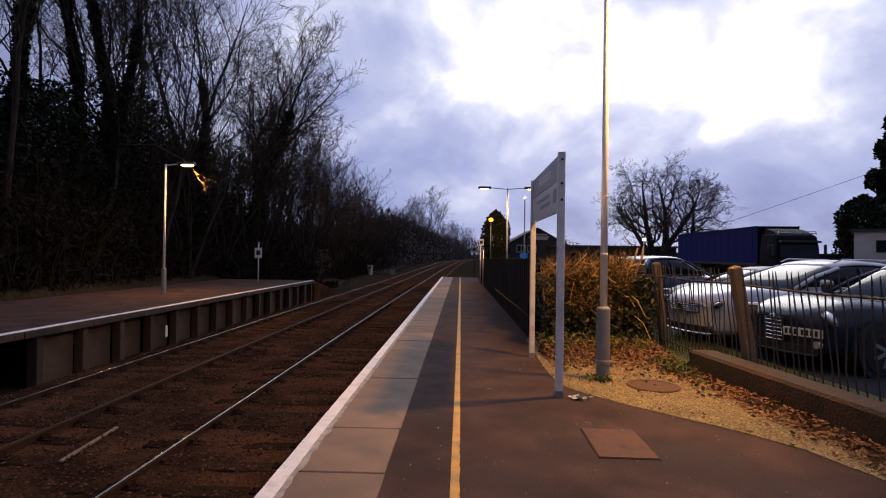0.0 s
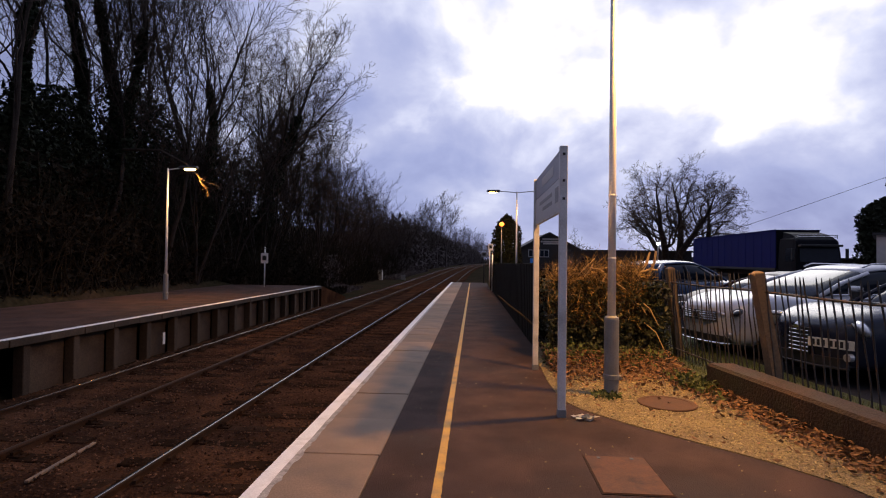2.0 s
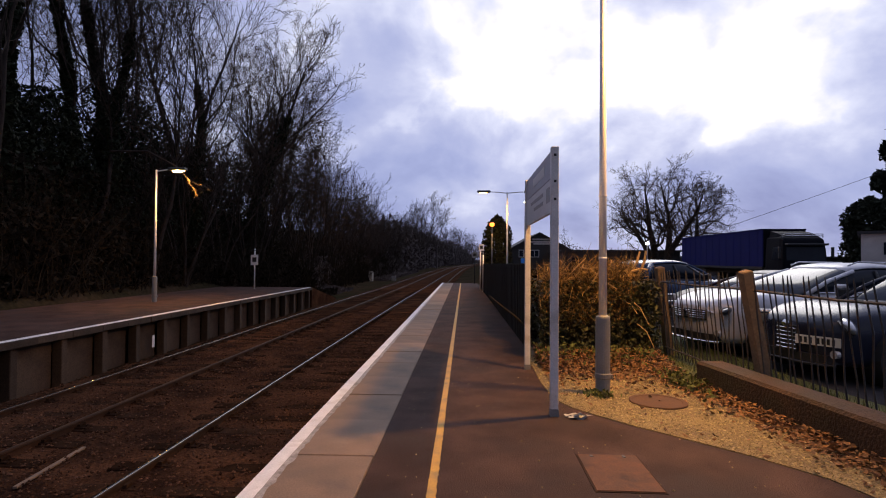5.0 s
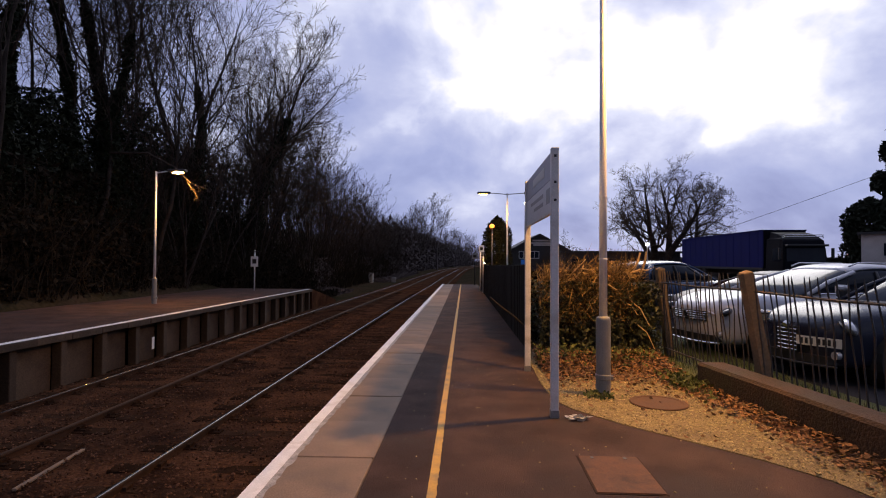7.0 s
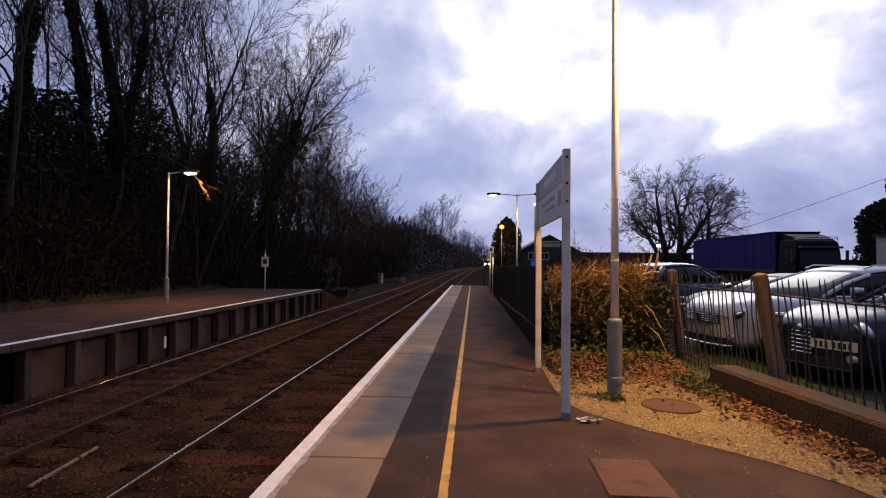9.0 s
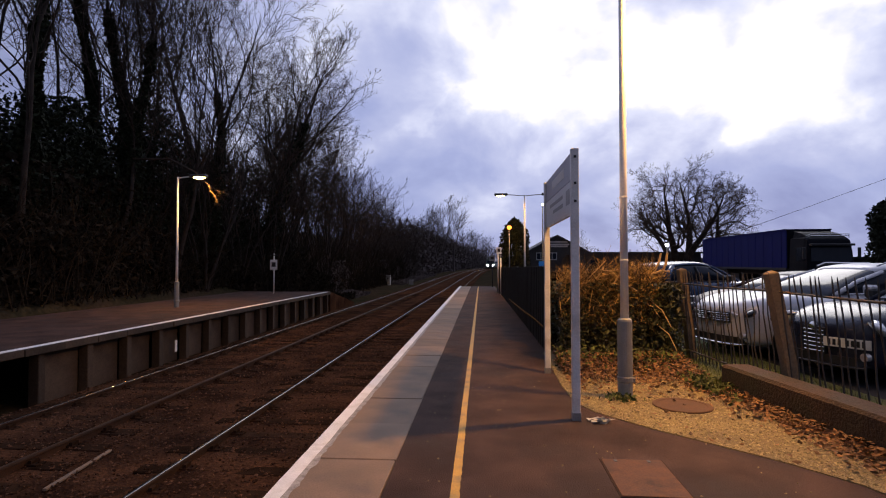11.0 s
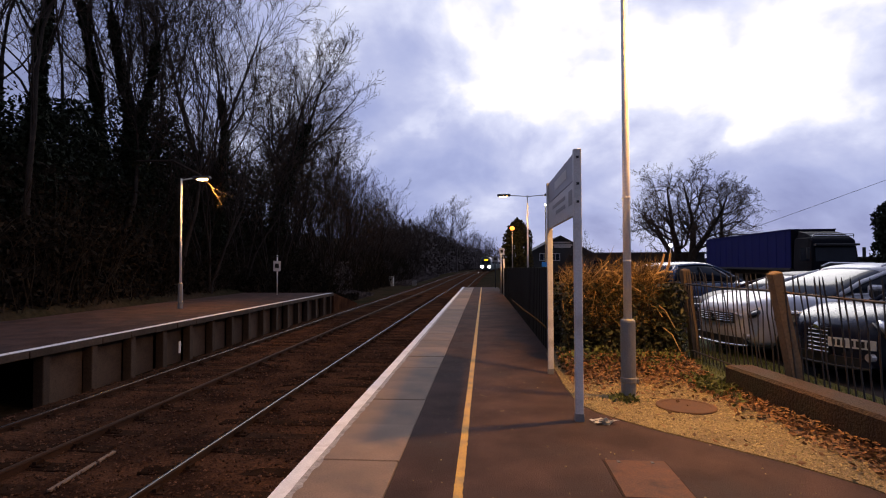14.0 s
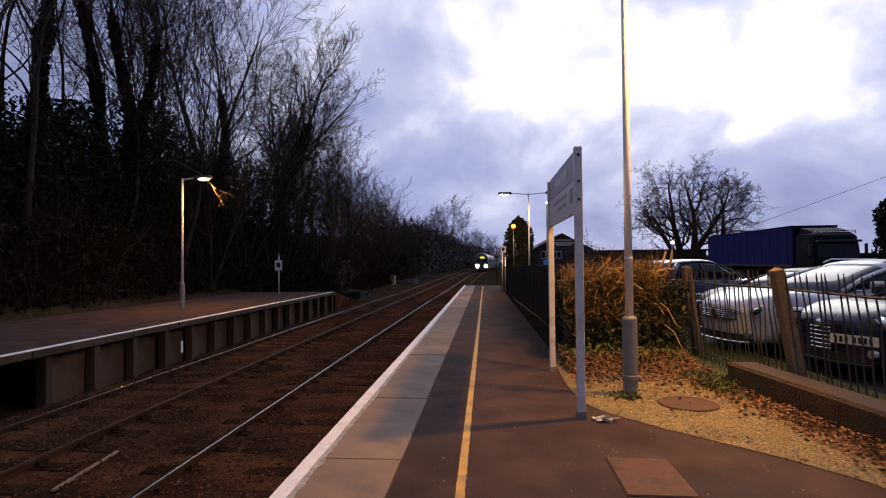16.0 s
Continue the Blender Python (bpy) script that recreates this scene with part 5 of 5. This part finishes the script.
flat_building(pose(36.2, 42.6, 0, 0, 0, -36), 8, 9, 3.75, M_RENDER, "pale rendered flat-roofed building beside the yard")
flat_building(pose(38.5, 62, 0), 20, 8, 1.9, M_BRICK_DARK, "long low dark flat-roofed building")
flat_building(pose(19, 62, 0), 13, 8, 2.5, M_BRICK_DARK, "low dark shed behind the car park")
fl = tagged(part("floodlight", box(-0.12, 0.12, -0.06, 0.06, 2.9, 3.08, 0.02), M_FLOOD), "small bright white floodlight on a pole", "floodlight")
fl.location = (16.2, 45, -0.08)
part("pole", tube([(0, 0.05, -0.1), (0, 0.05, 3.0)], 0.035, 8), M_GALV, fl)
cb = Branches()
cb.limb([Vector((44 - 21.5 * f, 50, 11.6 - 7.9 * f - 0.3 * f * (1 - f))) for f in [i / 12 for i in range(13)]], [0.022] * 13, 4)
tagged(part("overhead_cable", cb.mesh("overhead_cable"), M_CABLE), "thin black overhead cable across the yard", "cable")
for x, y, z in ((44, 50, 11.7), (22.5, 50, 3.75)):
    pl = tagged(part("cable_pole", tube([(0, 0, -0.3), (0, 0, z)], [0.13, 0.09], 10), M_BARK), "dark timber cable pole beyond the yard", "pole")
    pl.location = (x, y, 0)


# ---- trees ----
def place_tree(base, x, y, scale, turn, z=None):
    zz = ground_z(x, y) if z is None else z
    return copy_thing(base, pose(x, y, zz, 0, 0, turn) @ Matrix.Scale(scale, 4))


T_TALL = make_tree("tree", 3, 19, 0.27, 0.85, 0.34, (16, 8, 6, 4), 4, ivy=9.0)
tagged(T_TALL, "tall bare tree with dark ivy up its trunk", "tree", group="trees of the wood beside the line")
T_WIDE = make_tree("tree", 7, 17, 0.27, 1.05, 0.2, (16, 9, 7, 4), 4, ivy=6.5, lean=(0.03, 0.0))
tagged(T_WIDE, "bare spreading tree with fine drooping twigs", "tree", group="trees of the wood beside the line")
T_LEAN = make_tree("tree", 12, 18, 0.2, 0.8, 0.34, (14, 7, 6, 4), 4, ivy=10.0, lean=(0.1, 0.05))
tagged(T_LEAN, "leaning bare tree thickly wrapped in ivy", "tree", group="trees of the wood beside the line")
T_THIN = make_tree("tree", 15, 14, 0.13, 0.8, 0.35, (10, 6, 5, 3), 4, ivy=0.0)
tagged(T_THIN, "slender bare tree with fine twigs", "tree", group="trees of the wood beside the line")
# trunk and twigs share the haze-paled woods colour
T_FAR = make_tree("tree", 29, 15.5, 0.24, 0.8, 0.26, (14, 7, 6), 3, thin=0.02, bark=M_HAZE_WOODS)
tagged(T_FAR, "bare winter tree in the wood along the line", "tree", group="trees of the wood beside the line")
T_FAR.matrix_basis = pose(-12.6, 56.0, ground_z(-12.6, 56.0))
T_IVY = make_tree("tree", 19, 20, 0.2, 0.7, 0.36, (13, 6, 5, 3), 4, ivy=13.5)
tagged(T_IVY, "straight tall tree wrapped in dark ivy", "tree", group="trees of the wood beside the line")
T_BUSH = make_tree("bare_bush", 23, 8.5, 0.075, 0.75, 0.36, (6, 5, 2), 3, stems=7)
tagged(T_BUSH, "tall thicket of bare upright stems and fine twigs", "bush", group="bare bushes along the bank")
T_BUSH.matrix_basis = pose(-12.2, 36.0, ground_z(-12.2, 36.0))
brng = random.Random(6)
for i in range(84):
    y = 25 + 1.75 * i + brng.uniform(-0.6, 0.6)
    x = (-12.4 if i % 2 else -15.2) + brng.uniform(-0.8, 0.8) + bend(y) + (1.2 if y > 40 else 0)
    place_tree(T_BUSH, x, y, brng.uniform(0.8, 1.15) * (1.0 if y < 60 else 0.85), brng.uniform(0, 360))
for ob, (x, y, s, a) in ((T_IVY, (-14.4, 17.9, 1.0, 0)), (T_TALL, (-14.0, 33.5, 1.05, 20)), (T_WIDE, (-12.6, 38.5, 0.95, 200)), (T_LEAN, (-14.8, 29.4, 0.95, 0)), (T_THIN, (-12.4, 24.0, 0.9, 50))):
    ob.matrix_basis = pose(x, y, ground_z(x, y), 0, 0, a) @ Matrix.Scale(s, 4)
for base, x, y, s, a in (
        (T_LEAN, -15.4, 25.6, 1.0, 130), (T_THIN, -14.0, 42.0, 0.9, 130), (T_THIN, -15.0, 47.0, 0.9, 230), (T_FAR, -16.5, 49.0, 0.7, 30), (T_THIN, -13.5, 52.0, 0.8, 330), (T_THIN, -14.5, 63.0, 0.7, 100), (T_THIN, -13.2, 74.0, 0.7, 200), (T_THIN, -15.6, 23.0, 1.15, 250), (T_IVY, -14.8, 21.0, 0.95, 70), (T_IVY, -13.7, 23.5, 0.9, 300), (T_IVY, -15.6, 16.9, 1.05, 210), (T_IVY, -15.3, 24.0, 1.0, 100), (T_IVY, -12.9, 28.0, 0.85, 10), (T_IVY, -17.5, 19.4, 1.0, 150), (T_THIN, -13.5, 17.0, 1.1, 20), (T_THIN, -18.5, 21.0, 1.2, 20),
        (T_THIN, -13.6, 21.6, 1.0, 140), (T_THIN, -19.5, 30.0, 1.2, 100), 
        (T_FAR, -13.0, 45.0, 0.8, 320), (T_THIN, -12.0, 49.0, 0.9, 40), (T_FAR, -12.6, 54.0, 0.72, 80), (T_THIN, -11.6, 58.0, 0.75, 150), (T_FAR, -15.5, 60.0, 0.75, 240), (T_THIN, -11.5, 66.0, 0.72, 10),
        (T_FAR, -12.8, 70.0, 0.6, 190), (T_FAR, -17.0, 52.0, 0.85, 60), (T_THIN, -11.8, 78.0, 0.7, 90), (T_FAR, -13.0, 86.0, 0.6, 10), (T_FAR, -10.5, 104.0, 0.62, 130), (T_FAR, -14.5, 96.0, 0.62, 40),
        (T_FAR, -9.5, 128.0, 0.85, 60), (T_FAR, -12.5, 134.0, 0.85, 160), (T_THIN, -8.5, 118.0, 0.7, 210), (T_FAR, -8.0, 160.0, 0.7, 300), (T_FAR, -5.0, 190.0, 0.75, 30), (T_FAR, -1.5, 205.0, 0.85, 90), (T_FAR, 2.0, 212.0, 0.8, 250), (T_THIN, 5.0, 240.0, 0.9, 10),
        (T_THIN, -3.0, 205.0, 0.9, 90), (T_FAR, 4.0, 290.0, 0.95, 90), (T_FAR, 16.0, 300.0, 0.8, 10), (T_FAR, 26.0, 305.0, 0.9, 190), (T_THIN, 36.0, 300.0, 0.9, 190),
        (T_IVY, -19.5, 16.5, 1.0, 30), (T_WIDE, -13.4, 41.0, 0.8, 80), (T_THIN, -17.0, 27.5, 1.2, 75)):
    place_tree(base, x, y, s, a)
for k, (slope, y, top) in enumerate(((-0.118, 98, 9.0), (-0.103, 104, 8.2), (-0.083, 114, 12.6), (-0.068, 120, 14.8), (-0.05, 126, 12.2), (-0.028, 180, 9.4), (-0.015, 190, 11.8), (-0.003, 200, 10.9), (0.012, 220, 8.8), (0.025, 235, 7.4))):
    x = 1.39 + slope * y
    place_tree(T_FAR, x, y, (top - ground_z(x, y)) / 14.6, 47 * k)
T_COLUMN = make_tree("tree", 61, 16.5, 0.4, 0.8, 0.3, (15, 8, 6, 4), 4, ivy=13.0)
tagged(T_COLUMN, "tall tree, its trunk a thick column of ivy", "tree", group="trees of the wood beside the line")
T_COLUMN.matrix_basis = pose(-13.0, 36.0, ground_z(-13.0, 36.0))
# stout tree behind the lorry
T_YARD = make_tree("tree", 47, 10.6, 0.46, 1.15, 0.06, (13, 9, 6, 4), 4, stems=4)
tagged(T_YARD, "stout many-stemmed bare tree behind the lorry", "tree")
T_YARD.matrix_basis = pose(22.7, 60.5, -0.1, 0, 0, 30) @ Matrix.Scale(1.08, 4)
T_SLANT = make_tree("tree", 52, 10.4, 0.42, 1.1, 0.03, (14, 9, 6, 4), 4, lean=(0.42, 0.0))
tagged(T_SLANT, "bare tree leaning away from its many-stemmed neighbour", "tree")
T_SLANT.matrix_basis = pose(24.6, 60.0, -0.1)
place_tree(T_THIN, 21.0, 110, 0.55, 20, -0.2)
place_tree(T_FAR, 17.0, 112, 0.32, 20, -0.2)
place_tree(T_FAR, 62.0, 86, 0.42, 70, -0.2)


def evergreen(m, height, radius, seed, words, layered=False, count=5200, leaf=0.16):
    rng = np.random.default_rng(seed)
    root = empty("evergreen_tree", m)
    tagged(root, words, "tree")
    part("trunk", tube([(0, 0, -0.2), (0.05, 0, height * 0.5), (0, 0, height * 0.95)], [radius * 0.12, radius * 0.08, 0.02], 8), M_BARK, root)
    pts = []
    while len(pts) < count:
        z = rng.uniform(0.06, 1)
        r = radius * (1 - z ** 9) if not layered else radius * (1.05 - z) * (0.45 + 0.55 * (math.sin(z * 34) > -0.1))
        a = rng.uniform(0, 6.283)
        rr = r * rng.uniform(0.3, 1.0) ** 0.5 * (1 + 0.16 * math.sin(5 * a + 9 * z))
        pts.append((math.cos(a) * rr, math.sin(a) * rr, z * height + rng.normal(0, 0.12)))
    part("foliage", leaves("foliage", pts, leaf, rng), M_CONIFER, root, "dense dark needles")


evergreen(pose(4.55, 52.5, -0.9), 6.5, 1.35, 5, "dark columnar conifer lit orange by the lamp", count=9000, leaf=0.13)
evergreen(pose(47.6, 60, -0.1), 17.5, 4.8, 6, "tall dark layered conifer at the yard edge", True, 6500, 0.4)
evergreen(pose(42.4, 57, -0.1), 8.1, 2.3, 8, "dense dark evergreen beside the pale building", False, 4200, 0.26)

# the limb lit by the lantern opposite
br = Branches()
rng = np.random.default_rng(77)
br.limb([Vector((-13.0, 22.0, 5.8)), Vector((-10.6, 20.6, 5.5)), Vector((-8.9, 19.4, 4.75)), Vector((-7.85, 18.5, 4.05))], [0.05, 0.04, 0.03, 0.022], 6)
for k in range(3):
    grow(rng, br, br, Vector((-7.85 - 0.12 * k, 18.5 + 0.1 * k, 4.05 + 0.08 * k)), Vector((0.9 - 0.3 * k, -0.3, -0.2 - 0.2 * k)), 0.85, 0.026, 3, 5, 0.9, -0.1, (0, 0, 0, 5, 3))
tagged(part("hanging_branch", br.mesh("hanging_branch"), M_TWIGS_TREE), "bare branch hanging beside the lit lantern", "branch")

# scrub on the bank and along the line
rng = np.random.default_rng(9)
pts = []
for k in range(110000):
    y = 4 + 91 * rng.uniform() ** 1.2
    x = -11.9 - abs(rng.normal(0, 5.0)) if y < 30 else -8.0 - abs(rng.normal(0, 5.0)) + bend(y)
    hump = 3.3 if y < 24 else 2.2 + 0.9 * math.sin(0.7 * y + x) + 0.7 * math.sin(0.31 * y + 2)
    h = max(0.2, hump * (0.12 if x > -9.6 + bend(y) else 0.8 if x > -13 + bend(y) else 1.3))
    if abs(x + 8.9) < 1.6 and 45 < y < 61:
        continue
    pts.append((x, y, ground_z(x, y) + rng.uniform(0, 1) ** 1.2 * h))
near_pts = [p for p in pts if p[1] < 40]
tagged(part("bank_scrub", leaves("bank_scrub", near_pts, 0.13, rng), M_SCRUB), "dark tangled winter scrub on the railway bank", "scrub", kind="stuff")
# beyond y 40 the scrub takes the paler colour, haze put into it
tagged(part("bank_thicket", leaves("bank_thicket", [p for p in pts if p[1] >= 40], 0.11, rng), M_HAZE_WOODS), "winter thicket further along the bank, greyed for distance haze", "scrub", kind="stuff")
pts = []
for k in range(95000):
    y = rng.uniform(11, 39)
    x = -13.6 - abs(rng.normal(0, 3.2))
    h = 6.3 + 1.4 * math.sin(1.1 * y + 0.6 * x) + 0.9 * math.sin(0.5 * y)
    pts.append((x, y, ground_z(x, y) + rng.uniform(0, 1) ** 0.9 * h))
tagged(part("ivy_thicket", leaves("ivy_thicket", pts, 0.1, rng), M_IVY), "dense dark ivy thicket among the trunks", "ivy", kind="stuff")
tw = Branches()
for k in range(5200):
    y = rng.uniform(8, 80)
    x = -11.8 - abs(rng.normal(0, 4.0)) if y < 30 else -9.4 - abs(rng.normal(0, 4.0)) + bend(y)
    p, d, ps = Vector((x, y, ground_z(x, y))), Vector((rng.normal(0, 0.3), rng.normal(0, 0.3), 1)), []
    ln = rng.uniform(1.5, 5.0)
    for i in range(5):
        ps.append(p.copy())
        d = (d + Vector(rng.normal(0, 0.25, 3))).normalized()
        p = p + d * ln / 4
    tw.limb(ps, [0.025, 0.02, 0.016, 0.011, 0.005], 3)
tagged(part("bank_saplings", tw.mesh("bank_saplings"), M_SCRUB), "thicket of thin bare saplings on the bank", "saplings", kind="stuff")
pts = []
for k in range(52000):
    u = rng.uniform()
    if u < 0.55:
        y = rng.uniform(90, 290)
        x = bend(y) - 9.0 - abs(rng.normal(0, 7))
        h = 5.0 + 2.2 * math.sin(0.21 * y) + 1.5 * math.sin(0.6 * y + x)
    elif u < 0.8:
        y, x = rng.uniform(280, 330), rng.uniform(-30, 70)
        h = 8 + 3 * math.sin(0.25 * x)
    else:
        y = rng.uniform(95, 280)
        x = bend(y) + 6.0 + abs(rng.normal(0, 7))
        h = 2.2 + 1.3 * math.sin(0.3 * y)
    pts.append((x, y, ground_z(x, min(y, 260)) + rng.uniform(0, 1) ** 1.3 * max(h, 0.6)))
tagged(part("distant_woods", leaves("distant_woods", pts, 0.4, rng), M_HAZE_WOODS), "dark distant woods along the curving line", "woods", kind="stuff")
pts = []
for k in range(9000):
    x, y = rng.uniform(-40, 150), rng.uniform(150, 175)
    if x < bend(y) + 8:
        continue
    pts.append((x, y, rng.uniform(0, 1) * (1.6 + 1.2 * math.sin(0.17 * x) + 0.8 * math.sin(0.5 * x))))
tagged(part("distant_hedge", leaves("distant_hedge", pts, 0.6, rng), M_HAZE_WOODS), "low dark hedgerow beyond the yard", "hedgerow", kind="stuff")


# ---- the train ----
def train_car(front):
    root = empty("train_carriage")
    tagged(root, "dark diesel railcar with lit headlights coming along the near track" if front else "dark trailing railcar behind the leading carriage", "train")
    half = [(1.3, 0.35), (1.38, 0.9), (1.4, 1.5), (1.36, 2.3), (1.2, 3.0), (0.85, 3.42), (0.35, 3.6)]
    ring = half + [(-x, z) for x, z in half[::-1]]
    ys = ((0.0, 0.86), (0.25, 0.96), (0.6, 1.0), (22.6, 1.0)) if front else ((0.0, 1.0), (22.6, 1.0))
    bm = bmesh.new()
    rings = [[bm.verts.new((x * s, y + (0.25 * max(0, z - 1.6) if y < 0.1 and front else 0), z * (1 - (1 - s) * 0.3))) for x, z in ring] for y, s in ys]
    n = len(ring)
    for a, b in zip(rings, rings[1:]):
        for k in range(n):
            bm.faces.new((a[k], b[k], b[(k + 1) % n], a[(k + 1) % n]))
    bm.faces.new(rings[0])
    bm.faces.new(rings[-1][::-1])
    bmesh.ops.recalc_face_normals(bm, faces=bm.faces)
    body = part("body", bm, M_TRAIN, root)
    for y in [2.2 + 1.9 * i for i in range(10)]:
        for s in (-1, 1):
            part("side_window", box(s * 1.375 - 0.03, s * 1.375 + 0.03, y, y + 1.4, 1.75, 2.4, 0.01), M_GLASS, body)
    for y in (2.5, 17.5):
        bg = part("bogie", box(-1.1, 1.1, y, y + 2.6, 0.25, 0.75), M_TRIM, root)
        for yy in (0.3, 2.3):
            for s in (-1, 1):
                part("wheel", tube([(s * 0.7, y + yy, 0.42), (s * 0.83, y + yy, 0.42)], 0.42, 16), M_STEEL, bg)
    if front:
        fr = part("front_panel", box(-1.05, 1.05, -0.04, 0.02, 0.5, 1.75, 0.02), M_TRAIN_FRONT, root)
        for dx in (-1.0, 0.06):
            w = part("windscreen", box(dx, dx + 0.94, -0.02, 0.04, 0.0, 0.85, 0.02), M_GLASS, root)
            w.matrix_basis = pose(0, 0.05, 1.8, -14)
        # glowing discs wider than the lamps, the extra width being their glare
        for s in (-1, 1):
            part("headlight", tube([(s * 0.84, -0.1, 1.12), (s * 0.84, -0.03, 1.12)], [0.3, 0.33], 20), M_HEADLIGHT, fr, "bright white headlight")
        d = part("destination_display", box(-0.28, 0.55, -0.05, 0.0, 2.62, 2.92), M_DISPLAY, root, "amber lit display")
        d.location = (0, 0.2, 0)
        part("coupler", box(-0.15, 0.15, -0.45, 0.0, 0.55, 0.85, 0.03), M_TRIM, root)
    return root


def far_car():
    root = empty("distant_car")
    tagged(root, "distant car with lit headlights on the hill road", "car")
    rings = [[(-w, y, 0.3), (w, y, 0.3), (w, y, zt * 0.7), (w * 0.75, y, zt), (-w * 0.75, y, zt), (-w, y, zt * 0.7)] for y, w, zt in ((0, 0.75, 0.75), (0.9, 0.85, 0.95), (1.6, 0.85, 1.4), (3.2, 0.85, 1.4), (4.1, 0.78, 0.9))]
    part("body", loft(rings), M_BLUE_CAR, root)
    for s in (-1, 1):
        part("headlight", tube([(s * 0.6, -0.05, 0.62), (s * 0.6, 0.05, 0.62)], 0.2, 12), M_HEADLIGHT, root, "bright white headlight")
        for y in (0.8, 3.3):
            part("wheel", tube([(s * 0.7, y, 0.3), (s * 0.86, y, 0.3)], 0.3, 14), M_TYRE, root)
    return root


FAR_CAR = far_car()
TRAIN = (train_car(True), train_car(False), train_car(False))


def motions():
    times = ((0, 366), (4, 297), (6.5, 253), (9, 210), (11.5, 170), (12.5, 155), (13.5, 141), (14.5, 127.5), (15.2, 118.5), (16, 108.5))
    for i, car in enumerate(TRAIN):
        rows = []
        for t, y in times:
            yy = y + 23.3 * i
            a = math.degrees(math.atan2(bend(yy + 12) - bend(yy), 12))
            rows.append((t, pose(-1.475 + bend(yy), yy, RAIL_TOP + rise(yy), math.degrees((rise(yy + 20) - rise(yy)) / 20), 0, -a)))
        walk(car, rows)
    walk(FAR_CAR, [(t, pose(-83, 289 - 13 * t, ground_z(-83, 150))) for t in (0, 4, 8, 12, 16)])


motions()
